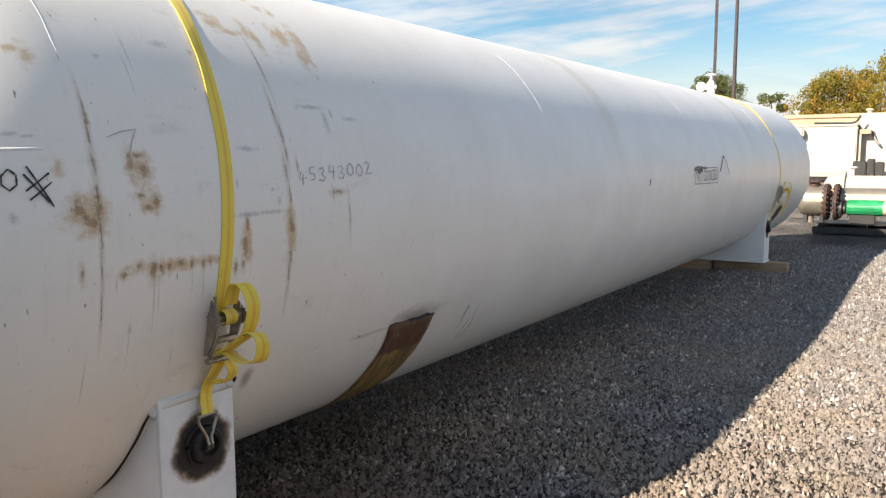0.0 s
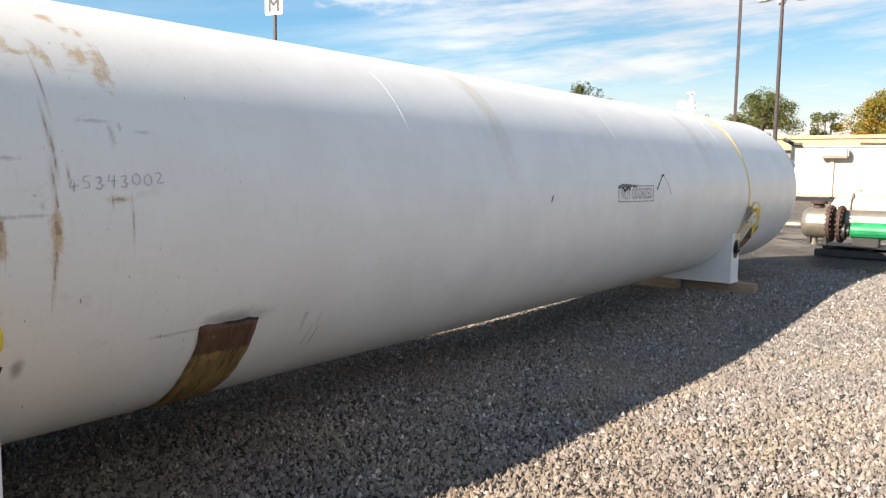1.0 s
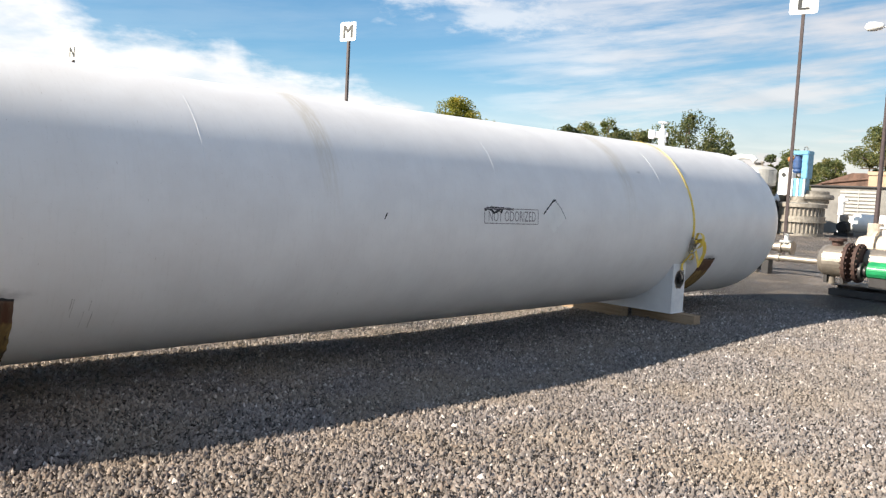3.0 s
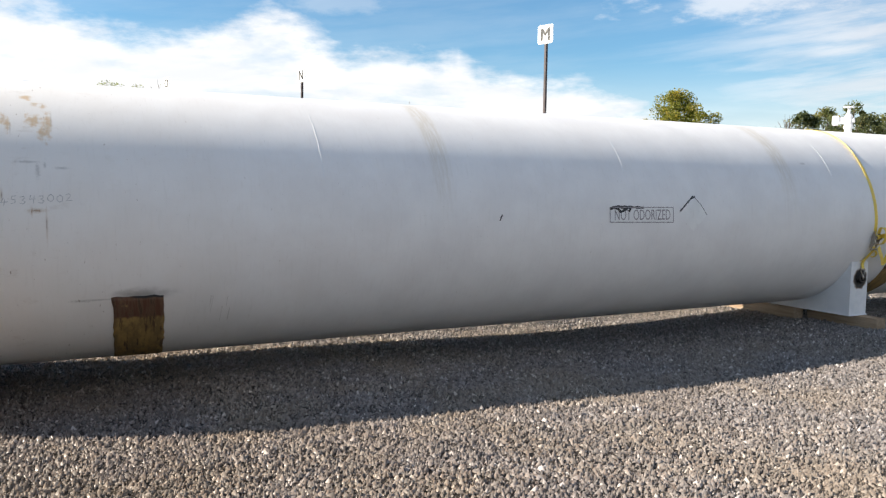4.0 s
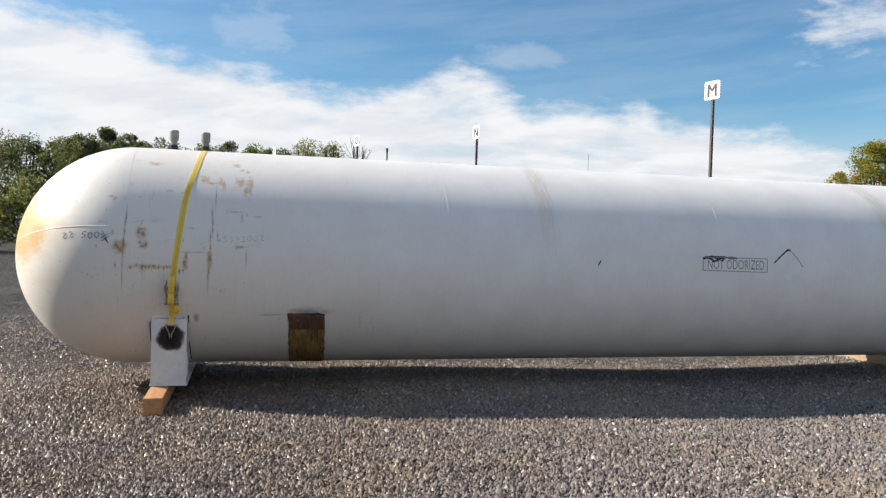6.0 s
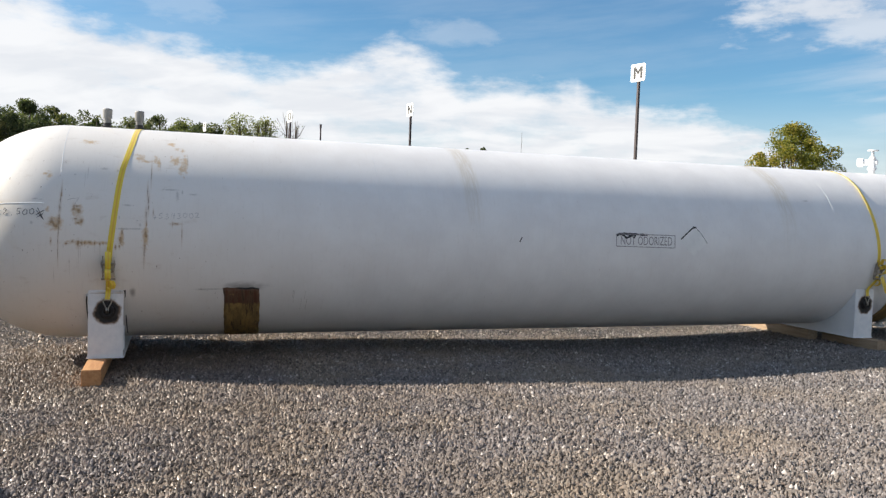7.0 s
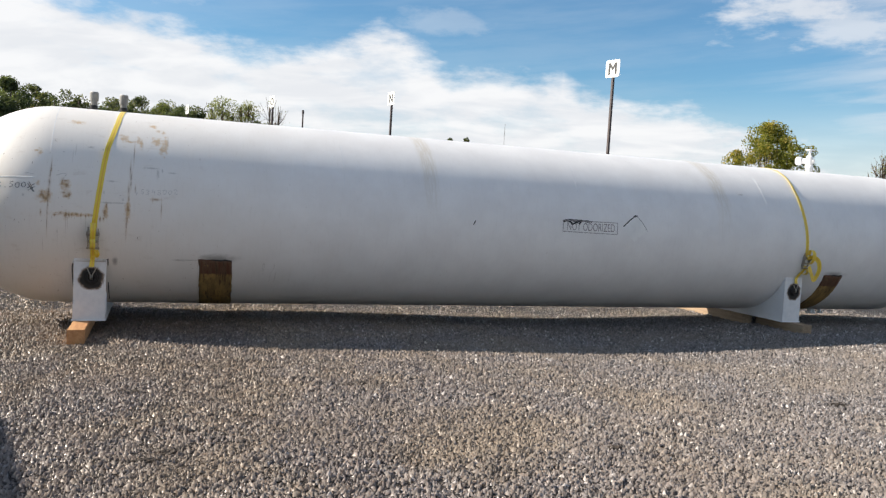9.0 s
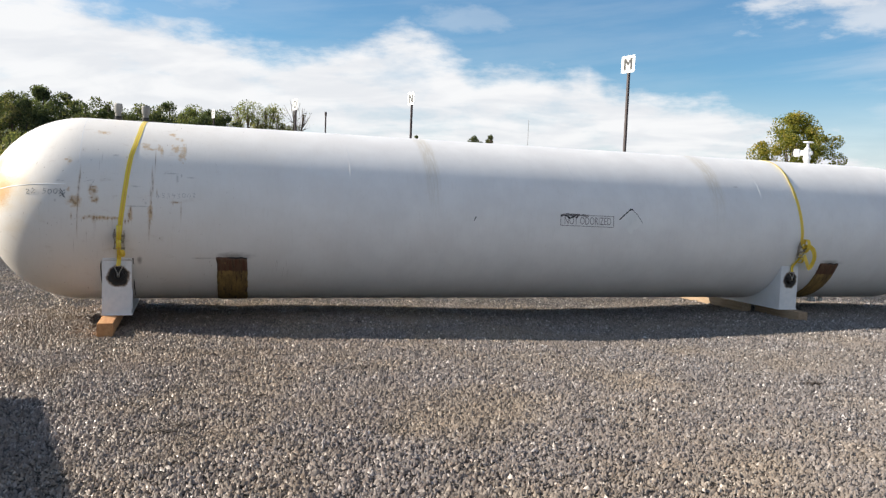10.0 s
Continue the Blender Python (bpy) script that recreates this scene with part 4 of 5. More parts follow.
    # fittings on top and below
    for x, h in ((1.716, 0.205), (2.022, 0.20)):
        v1 = part("relief_vent", lathe([(0, .030), (.02, .030), (.02, .034), (h - .10, .034), (h - .10, .046), (h - .012, .047), (h, .040)],
                                       (x, TANK_Y, TANK_Z + TANK_R - 0.01), (x, TANK_Y, 4), 20), GREY_CAP, tank, "grey capped relief vent")
        part("neck", lathe([(0, .055), (.025, .055), (.03, .040), (.06, .040)], (x, TANK_Y, TANK_Z + TANK_R - 0.012), (x, TANK_Y, 4), 20), BLACK_METAL, v1)
    vx, vy, vz = VALVE
    low = lathe([(0, .07), (.03, .07), (.03, .045), (.09, .045), (.09, .062), (.12, .062), (.14, .052), (.26, .052), (.28, .035), (.29, .035), (.29, .02), (.37, .02)], (vx, vy, vz), (vx, vy, 9), 20)
    valve = part("angle_valve", low, PAINT_PLAIN, tank, "white painted angle valve")
    way = Vector((-0.6, 0.8, 0))
    mid = Vector((vx, vy, vz + 0.20))
    part("outlet", lathe([(0, .045), (.12, .045), (.12, .066), (.19, .066), (.20, .05)], mid, mid + way, 18), PAINT_PLAIN, valve)
    part("bonnet", lathe([(0, .035), (.06, .035), (.06, .04), (.075, .03)], mid, mid - way, 14), PAINT_PLAIN, valve)
    part("hand_wheel", tube([(vx + 0.065 * math.cos(a), vy + 0.065 * math.sin(a), vz + 0.375) for a in (math.pi * i / 8 for i in range(16))], 0.010, 6, closed=True), PAINT_PLAIN, valve)
    part("wheel_spoke", rod((vx - .065, vy, vz + .375), (vx + .065, vy, vz + .375), .008), PAINT_PLAIN, valve)
    for x, r in ((11.72, .035), (12.1, .05), (12.28, .03)):
        part("drain_nozzle", lathe([(0, r), (.045, r), (.045, r * 1.5), (.07, r * 1.5)], (x, TANK_Y - 0.1, TANK_Z - TANK_R + 0.01), (x, TANK_Y - 0.1, 0), 16), SADDLE_WHITE, tank)
    for y, z in ((-0.48, 0.75), (-0.25, 0.45), (0.0, 0.30), (-0.84, 0.40)):
        n = Vector((math.sqrt(TANK_R ** 2 - y * y - z * z), y, z)) / TANK_R
        at = Vector((SEAM_R, TANK_Y, TANK_Z)) + n * (TANK_R - 0.01)
        part("head_nozzle", lathe([(0, .035), (.06, .035), (.06, .06), (.085, .06)], at, at + n, 16), SADDLE_WHITE, tank)
    return tank


PAINT_PLAIN = plain("white_bead_paint", (0.80, 0.80, 0.80), 0.35, vary=0.06, dirty=0.1, dirt=(0.4, 0.33, 0.25))
VALVE = (12.055, 3.55, TANK_Z + TANK_R - 0.02)
build_tank()


def saddle(x0, x1, burnt):
    """A welded box foot under the tank: base, front and back plates and two cut webs."""
    mid, y0, y1, z0 = (x0 + x1) / 2, 2.455, 4.355, 0.144
    ob = thing("tank_saddle", "white welded steel saddle under the tank with a scorched lug hole", "saddle", (mid, TANK_Y, z0), group="saddles under the tank")

    part("base_plate", box(x0 - 0.012, x1 + 0.012, y0 - 0.012, y1 + 0.012, z0, z0 + 0.014, 0.003), SADDLE_WHITE, ob)
    top = []
    for i in range(41):
        y = y0 + 0.014 + (y1 - y0 - 0.028) * i / 40
        top.append((y, TANK_Z - math.sqrt(TANK_R ** 2 - (y - TANK_Y) ** 2) + 0.004))
    outline = [(y1 - 0.014, z0 + 0.014), (y0 + 0.014, z0 + 0.014)] + top
    for a in (x0, x0 + 0.12):
        part("web", prism(outline, a, a + 0.014), SADDLE_WHITE, ob)
    part("stiffener", box(x0 + 0.134, x1 - 0.006, 2.80, 2.812, z0 + 0.014, 0.42, 0.002), SADDLE_WHITE, ob)
    zt = TANK_Z - math.sqrt(TANK_R ** 2 - (y0 + 0.012 - TANK_Y) ** 2)
    for ya, yb, front in ((y0, y0 + 0.012, True), (y1 - 0.012, y1, False)):
        bm = bmesh.new()
        uvl = bm.loops.layers.uv.new("UVMap")
        box(x0 - 0.001, x1 + 0.001, ya, yb, z0 + 0.014, zt + 0.012, 0.002, bm)
        for f in bm.faces:
            for loop in f.loops:
                c = loop.vert.co
                loop[uvl].uv = ((c.x - LUG[0] - (mid - 1.8005)) / 0.110, (c.z - LUG[1] + 0.010) / 0.116) if front else (9, 9)
        part("end_plate", bm, SCORCH, ob, "white end plate burnt black round the lug" if front else "")
    # round lug that the strap's hook catches
    cx, cz = LUG[0] + (mid - 1.8005), LUG[1]
    part("lug", lathe([(0, .060), (.03, .060), (.036, .054), (.036, .040), (.020, .036)], (cx, y0, cz), (cx, y0 - 1, cz), 24), DARK_WELD, ob, "burnt round steel lug")
    ring = [(cx + 0.066 * math.cos(a) * (1 + 0.05 * math.sin(5 * a)), y0 - 0.003, cz + 0.066 * math.sin(a)) for a in (2 * math.pi * i / 28 for i in range(28))]
    part("lug_weld", tube(ring, 0.008, 6, closed=True), DARK_WELD, ob)
    if burnt:
        joint = [(x0 - .02, -66), (x0 - .022, -50), (x0 - .022, -38), (x0 - .015, -31.5), (x0 + .03, -28.8), (x0 + .12, -28.4), (x0 + .22, -28.9), (x1 + .005, -28.3), (x1 + .012, -30), (x1 + .012, -50), (x1 + .012, -66)]
        line = smooth_line([on_tank(x, d, 0.001) for x, d in joint], 6)
        part("joint_weld", tube(line, 0.0052, 6), DARK_WELD, ob, "dark unpainted weld along the tank")
        bm = bmesh.new()
        lip = [(x0 - .01, -31), (x0 + .03, -29.2), (x0 + .12, -28.8), (x1, -28.8)]
        pts = smooth_line([on_tank(x, d, 0.0) for x, d in lip], 6)
        tube([p + Vector((0, -0.004, -0.004)) for p in pts], 0.017, 6, bm)
        part("top_lip", bm, STAINED_WHITE, ob, smooth=True)
    return ob


LUG = (1.815, 0.588)
saddle(1.650, 1.951, True)
saddle(10.728, 11.029, False)


def beam(x0, x1, y0, y1, h, material, label, turn=0.0):
    ob = new("timber_beam", mesh_of(box(-(x1 - x0) / 2, (x1 - x0) / 2, -(y1 - y0) / 2, (y1 - y0) / 2, 0, h, 0.006), "timber_beam"))
    ob.data.materials.append(material)
    ob.matrix_basis = pose((x0 + x1) / 2, (y0 + y1) / 2, 0, 0, 0, turn)
    return tagged(ob, label, "beam", "beams under the saddles")


beam(1.655, 1.812, 1.925, 4.75, 0.144, TIMBER, "square sawn timber beam lying under the near saddle")
beam(10.845, 11.01, 2.19, 3.10, 0.144, TIMBER_OLD, "short weathered timber block under the far saddle")
beam(10.63, 10.80, 3.12, 4.70, 0.144, TIMBER_OLD, "weathered timber beam under the far saddle's back")


def strap(rows, ratchet_deg, hook_x, seed, width=0.050, fold=-0.17, fold_at=(34, 8.5), wide_tail=False):
    """A yellow tie-down over the tank with its ratchet, loose loops and hook."""
    x_r = rows[-1][0]
    ob = thing("tie_down_strap", "yellow ratchet tie-down strap with loose tail loops over the tank", "strap", (x_r, 2.34, TANK_Z), group="straps over the tank")

    t = 0.003
    # over the tank, from the far side to the ratchet
    line = [(x, d) for x, d in [(rows[0][0], 205.0), (rows[0][0], 150.0)] + rows]
    dense = []
    for (xa, da), (xb, db) in zip(line, line[1:]):
        n = max(2, int(abs(db - da) / 2.5))
        dense += [(xa + (xb - xa) * i / n, da + (db - da) * i / n) for i in range(n)]
    dense.append(line[-1])
    centres, sides = [], []
    for i, (x, d) in enumerate(dense):
        centres.append(on_tank(x, d, 0.002))
        twist = fold * math.exp(-((d - fold_at[0]) / fold_at[1]) ** 2)       # it stands on edge for a hand's width
        n = Vector((0, -math.cos(radians(d)), math.sin(radians(d))))
        sides.append(Vector((math.cos(twist), 0, 0)) + n * math.sin(twist))
        centres[-1] = centres[-1] + n * abs(math.sin(twist)) * width * 0.5
    part("web_band", ribbon(centres, sides, width, t), WEB, ob, "yellow webbing with an orange line", smooth=False)
    # ratchet
    a = on_tank(x_r, ratchet_deg, 0.012)
    n = Vector((0, -math.cos(radians(ratchet_deg)), math.sin(radians(ratchet_deg))))
    down = Vector((0, n.z, -n.y)) * -1 if Vector((0, n.z, -n.y)).z > 0 else Vector((0, n.z, -n.y))
    right = Vector((1, 0, 0))

    def at(r, dn, o):
        return a + right * r + down * dn + n * o
    rat = part("ratchet", tube([at(-.045, -.10, .01), at(-.045, .03, .045), at(-.045, .12, .02)], 0.006, 6), STEEL, ob, "worn steel ratchet")
    for s in (-1, 1):
        bm = bmesh.new()
        pts = [(-.085, .0), (-.07, .028), (-.02, .046), (.04, .036), (.10, .018), (.11, .002), (.0, -.002)]
        lo = [bm.verts.new(at(s * .047, p, q)) for p, q in pts]
        hi = [bm.verts.new(at(s * .051, p, q)) for p, q in pts]
        bm.faces.new(lo)
        bm.faces.new(hi[::-1])
        for i in range(len(pts)):
            bm.faces.new((lo[i], hi[i], hi[(i + 1) % len(pts)], lo[(i + 1) % len(pts)]))
        bmesh.ops.recalc_face_normals(bm, faces=bm.faces)
        part("side_plate", bm, STEEL, rat)
        wheel = [(math.cos(u) * (.026 if i % 2 else .034), math.sin(u) * (.026 if i % 2 else .034)) for i, u in enumerate(2 * math.pi * j / 24 for j in range(24))]
        bm = bmesh.new()
        lo = [bm.verts.new(at(s * .054, -.03 + p, .03 + q)) for p, q in wheel]
        hi = [bm.verts.new(at(s * .058, -.03 + p, .03 + q)) for p, q in wheel]
        bm.faces.new(lo)
        bm.faces.new(hi[::-1])
        for i in range(24):
            bm.faces.new((lo[i], hi[i], hi[(i + 1) % 24], lo[(i + 1) % 24]))
        bmesh.ops.recalc_face_normals(bm, faces=bm.faces)
        part("ratchet_wheel", bm, STEEL, rat)
    part("handle_bar", rod(at(-.06, .115, .03), at(.06, .115, .03), .011), STEEL, rat)
    part("axle", rod(at(-.062, -.03, .03), at(.062, -.03, .03), .013), STEEL, rat)
    part("pawl", rod(at(-.045, .045, .03), at(.045, .045, .03), .012, seg=6), STEEL, rat)
    roll = [at(0, -.03 + .024 * math.cos(u), .03 + .024 * math.sin(u)) for u in (2 * math.pi * i / 16 for i in range(15))]
    part("web_roll", ribbon(roll, [right] * len(roll), width * .95, t), WEB, ob)
    # loose tail: a tall loop above and a round one below, standing off towards the far end
    rnd = random.Random(seed)
    k = 1 + rnd.uniform(-.12, .12)
    tail1 = smooth_line([at(.0, -.075, .035), at(.0, -.145, .045), at(.004, -.155, .09 * k), at(.008, -.11, .135 * k), at(.006, -.04, .14 * k), at(.0, .02, .11), at(.0, .05, .06)], 6)
    part("loose_tail", ribbon(tail1, [right + n * .12] * len(tail1), width, t), WEB, ob)
    tail2 = smooth_line([at(.0, .095, .035), at(.0, .025, .10), at(.006, -.02, .155 * k), at(.010, -.005, .20 * k), at(.008, .055, .205 * k), at(.0, .085, .14), at(.0, .085, .045)], 6)
    if wide_tail:
        # the tail swings out sideways and hangs in one wide loop
        tail2 = smooth_line([at(.0, -.04, .05), at(.05, -.06, .08), at(.13, -.01, .10), at(.185, .10, .10), at(.19, .21, .08), at(.15, .27, .08), at(.09, .20, .09), at(.03, .08, .06)], 6)
        lean = []
        for i in range(len(tail2)):
            run = (tail2[min(i + 1, len(tail2) - 1)] - tail2[max(i - 1, 0)]).normalized()
            lean.append(n.cross(run) + n * .2)
        part("loose_tail", ribbon(tail2, lean, width * 1.2, t), WEB, ob)
    else:
        part("loose_tail", ribbon(tail2, [right + n * .15 + down * .1] * len(tail2), width, t), WEB, ob)
    # short leg to the hook
    lug = Vector((hook_x, 2.425, LUG[1] + 0.02))
    leg = smooth_line([at(0, .085, .022), at(0, .14, .020), lug + Vector((0.006, 0.006, .17)), lug + Vector((0.0, -0.002, .085))], 6)
    part("short_leg", ribbon(leg, [right] * len(leg), width * .9, t * 1.6), WEB, ob)
    fold = smooth_line([at(.03, .13, .03), at(.045, .17, .045), at(.03, .21, .03), at(0, .20, .015)], 6)
    part("folded_end", ribbon(fold, [right] * len(fold), width * .8, t), WEB, ob)
    hook = part("wire_hook", tube(smooth_line([lug + Vector(v) for v in ((-.036, 0, .085), (-.034, 0, .06), (-.010, -.004, .01), (-.008, -.010, -.025), (-.006, .02, -.04), (-.004, .03, -.02))], 6), 0.006, 8), STEEL, ob, "bent wire hook")
    part("wire_leg", tube(smooth_line([lug + Vector(v) for v in ((.036, 0, .085), (.034, 0, .06), (.010, -.004, .01), (.008, -.010, -.025), (.006, .02, -.04), (.004, .03, -.02))], 6), 0.006, 8), STEEL, hook)
    part("wire_bar", rod(lug + Vector((-.04, 0, .085)), lug + Vector((.04, 0, .085)), .006), STEEL, hook)
    return ob


strap([(2.045, 90), (2.03, 80), (1.997, 57), (1.962, 45), (1.928, 36), (1.903, 26), (1.882, 15.5), (1.860, 5), (1.838, -5.5), (1.826, -13)], -14.4, 1.815, 3, fold=-0.16, fold_at=(33, 7))
strap([(11.0, 90), (10.94, 60), (10.895, 42), (10.895, 28), (10.915, 14), (10.945, 0), (10.955, -8), (10.95, -11)], -12.5, 10.893, 8, 0.050, -0.3, (50, 20), True)


# ---- the yard beyond: signs and lamps ----
def sign_pole(x, y, letter, low, turn=-74.5, thick=0.050):
    """A slim pole with a row letter on a white plate; it faces down the rows."""
    ob = thing("row_sign", "white row sign with a black letter on a dark pole", "sign", (x, y, 0), turn, "row signs")
    part("pole", box(-thick, thick, -thick, thick, 0, low + 0.05, 0.008), BROWN_POLE, ob, local=True)
    w, h = 0.365, 0.345
    c = 0.07
    out = []
    for sx, sz, a0 in ((1, 1, 0), (-1, 1, 90), (-1, -1, 180), (1, -1, 270)):
        out += [(sx * (w - c) + c * math.cos(radians(a0 + i * 22.5)), low + h + sz * (h - c) + c * math.sin(radians(a0 + i * 22.5))) for i in range(5)]
    plate = part("plate", prism(out, -thick - 0.012, -thick, "y"), WHITE_PLATE, ob, local=True)
    v, f, size = letters(letter, 0.6)
    v = (v - size / 2) * (0.46 / max(size[1], 0.01), 0.46 / max(size[1], 0.01))
    bm = bmesh.new()
    for i, dx in enumerate((-0.022, 0.0, 0.022)):
        vs = [bm.verts.new((a * 0.94 + dx, -thick - 0.014 - 0.002 * i, low + h + b)) for a, b in v]
        for face in f:
            bm.faces.new([vs[j] for j in face])
    part("letter", bm, SIGN_BLACK, plate, local=True)
    return ob


sign_pole(23.9, 6.62, "L", 6.86, thick=0.042)
sign_pole(19.2, 21.2, "M", 6.84)
sign_pole(13.82, 34.36, "N", 6.47, -79.0)
sign_pole(8.64, 42.69, "O", 6.605)
sign_pole(4.1, 57.0, "P", 6.97)


def bare_post(x, y, h):
    ob = new("steel_post", mesh_of(lathe([(0, .06), (h - .25, .05), (h - .25, .075), (h, .075)], (x, y, 0), (x, y, 9), 12), "steel_post"))
    ob.data.materials.append(BROWN_POLE)
    tagged(ob, "plain dark steel post standing in the yard", "post")


bare_post(11.12, 46.46, 7.0)
bare_post(32.76, 47.3, 5.65)


def radio_mast(x, y, h):
    ob = new("radio_mast", mesh_of(rod((x, y, 0), (x, y, h), .07, .03, 8), "radio_mast"))
    ob.data.materials.append(GREY_WALL)
    tagged(ob, "thin grey radio mast far beyond the yard", "mast")


radio_mast(2.57 + 140 * math.sin(radians(23.87)), -6.73 + 140 * math.cos(radians(23.87)), 15.7)


def light_pole(x, y, top):
    ob = thing("yard_light", "tall brown yard light with four white lamp heads", "street lamp", (x, y, 0))
    part("concrete_foot", lathe([(0, .38), (.85, .38), (.9, .34)], (x, y, 0), (x, y, 9), 20), CONCRETE, ob)
    part("pole", rod((x, y, .85), (x, y, top), .13, .09, 12), BROWN_POLE, ob)
    for i in range(4):
        a = radians(17 + 90 * i)
        d = Vector((math.cos(a), math.sin(a), 0))
        p = Vector((x, y, top))
        arm = part("arm", rod(p, p + d * 0.55 + Vector((0, 0, .08)), .045), WHITE_PLATE, ob)
        part("lamp_head", lathe([(0, .08), (.1, .17), (.45, .25), (.75, .24), (.9, .10)], p + d * .45 + Vector((0, 0, .1)), p + d * 1.5 + Vector((0, 0, .12)), 16), WHITE_PLATE, arm, "white lamp head", smooth=True)
    return ob


light_pole(47.1, 11.6, 11.15)


# ---- pump skid ----
def pump_skid():
    """Its length lies across the tank's line, towards -y."""
    X = 17.2
    ob = thing("pump_skid", "pump set on a black skid: steel vessel, rusty flange, green motor", "pump", (X, 2.4, 0))

    def turned(name, profile, y, z, x, material, label="", seg=32, parent=None):
        return part(name, lathe(profile, (x, y, z), (x, y - 1, z), seg), material, parent or ob, label, smooth=False)
    for dx in (-.30, .42):
        part("skid_rail", box(X + dx - .09, X + dx + .09, 0.0, 2.78, 0.0, 0.13, .012), BLACK_METAL, ob)
    for y in (2.6, 1.9, 1.1, .3):
        part("cross_member", box(X - .30, X + .42, y - .06, y + .06, .13, .19, .006), BLACK_METAL, ob)
    part("deck_plate", box(X - .40, X + .52, .05, 2.74, .19, .205, .003), BLACK_METAL, ob)
    vessel = turned("vessel", [(0, .06), (.02, .19), (.07, .262), (.14, .295), (.50, .295)], 3.12, .61, X, STAINLESS, "worn stainless vessel with a dished end")
    part("nozzle", lathe([(0, .10), (.10, .10), (.10, .155), (.15, .155), (.155, .10)], (X, 2.82, .88), (X, 2.82, 2), 20), RUSTY, vessel)
    part("drain", lathe([(0, .07), (.12, .07), (.12, .09), (.15, .09)], (X, 2.88, .33), (X, 2.88, -1), 14), STAINLESS, vessel)
    for y in (2.95, 2.66):
        part("foot", box(X - .12, X + .12, y - .03, y + .03, .2, .35, .004), BLACK_METAL, vessel)
    for i, y in enumerate((2.62, 2.44)):
        fl = turned("flange", [(0, .36), (.055, .36)], y, .60, X, RUSTY, "rusty bolted flange", 40)
        for j in range(20):
            a = 2 * math.pi * j / 20
            c = (X + .318 * math.cos(a), y + .03, .60 + .318 * math.sin(a))
            part("bolt", rod(c, (c[0], y - .085, c[2]), .022, seg=6), RUSTY, fl)
    turned("casing", [(0, .20), (.05, .25), (.95, .25), (1.0, .20)], 2.41, .62, X + .28, STAINLESS, "dull steel pump casing", 32)
    turned("coupling", [(0, .13), (.05, .13), (.05, .17), (.10, .17), (.10, .10), (.16, .10)], 2.40, .47, X - .12, BLACK_METAL)
    motor = turned("motor", [(0, .12), (.02, .15), (.62, .15), (.64, .13)], 2.22, .50, X - .12, GREEN, "green painted electric motor", 28)
    for j in range(16):
        a = 2 * math.pi * j / 16
        c, s = math.cos(a) * .149, math.sin(a) * .149
        part("fin", rod((X - .12 + c, 2.18, .50 + s), (X - .12 + c, 1.66, .50 + s), .006, seg=4), GREEN, motor)
    part("motor_foot", box(X - .24, X, 1.72, 2.16, .2, .37, .01), BLACK_METAL, motor)
    turned("fan_cover", [(0, .13), (.10, .14), (.12, .10)], 1.60, .50, X - .14, CREAM, "cream fan cover")
    turned("hub", [(0, .07), (.05, .20), (.09, .28), (.14, .28), (.2, .10)], 1.47, .55, X - .05, ORANGE, "red-orange valve wheel hub", 24)
    for j in range(5):
        a = 2 * math.pi * j / 5 + .4
        part("wheel_arm", rod((X - .05, 1.36, .55), (X - .05 + .33 * math.cos(a), 1.33, .55 + .33 * math.sin(a)), .045, .03, 8), ORANGE, ob)
    part("valve_body", lathe([(0, .16), (.04, .16), (.04, .10), (.3, .10), (.3, .16), (.34, .16)], (X, 1.25, .45), (X, 0, .45), 20), CREAM, ob, "cream valve body")
    # cream pipe that lies behind, with a flange and a small stack
    turned("delivery_pipe", [(0, .10), (.05, .19), (.16, .22), (.2, .22), (2.6, .22)], 2.74, .88, X + .75, CREAM, "cream delivery pipe", 28)
    turned("pipe_flange", [(0, .29), (.06, .29)], 2.42, .90, X + .75, CREAM, "", 28)
    for dy in (.6, 2.2):
        part("pipe_stand", box(X + .68, X + .82, 2.7 - dy, 2.8 - dy, 0, .68, .004), BLACK_METAL, ob)
    part("sight_stack", lathe([(0, .05), (.17, .05), (.17, .10), (.2, .10)], (X + .75, 2.26, 1.08), (X + .75, 2.26, 3), 14), WHITE_PLATE, ob)
    return ob


pump_skid()


def loose_pipes():
    for y0, y1, x, z, r, lab in ((5.9, 3.6, 19.8, .39, .072, "long bright steel pipe on blocks"), (6.2, 5.05, 20.6, .60, .105, "short bright steel pipe with a valve")):
        ob = thing("steel_pipe", lab, "pipe", (x, (y0 + y1) / 2, 0), group="pipes in the yard")
        part("barrel", lathe([(0, r), (.02, r * 1.02), (y0 - y1, r)], (x, y0, z), (x, y0 - 1, z), 20), STAINLESS, ob)
        part("end_flange", lathe([(0, r * 1.6), (.05, r * 1.6)], (x, y1 + .02, z), (x, y1 - 1, z), 18), STEEL if r > .1 else STAINLESS, ob)
        part("mid_flange", lathe([(0, r * 1.35), (.08, r * 1.35)], (x, y0 - .85, z), (x, y0 - 2, z), 18), STAINLESS, ob)
        for f in (.1, .28):
            yy = y0 + (y1 - y0) * f
            part("block", box(x - .12, x + .12, yy - .08, yy + .08, 0, z - r, .005), BLACK_METAL, ob)
        if r > .1:
            v = part("gate_valve", lathe([(0, .08), (.12, .08), (.12, .14), (.16, .14), (.16, .05), (.34, .05)], (x, 5.2, z), (x, 5.2, 3), 16), WHITE_PLATE, ob, "small white gate valve")
            part("hand_wheel", tube([(x + .13 * math.cos(a), 5.2 + .13 * math.sin(a), z + .34) for a in (math.pi * i / 8 for i in range(16))], .016, 6, closed=True), BLACK_METAL, v)


loose_pipes()


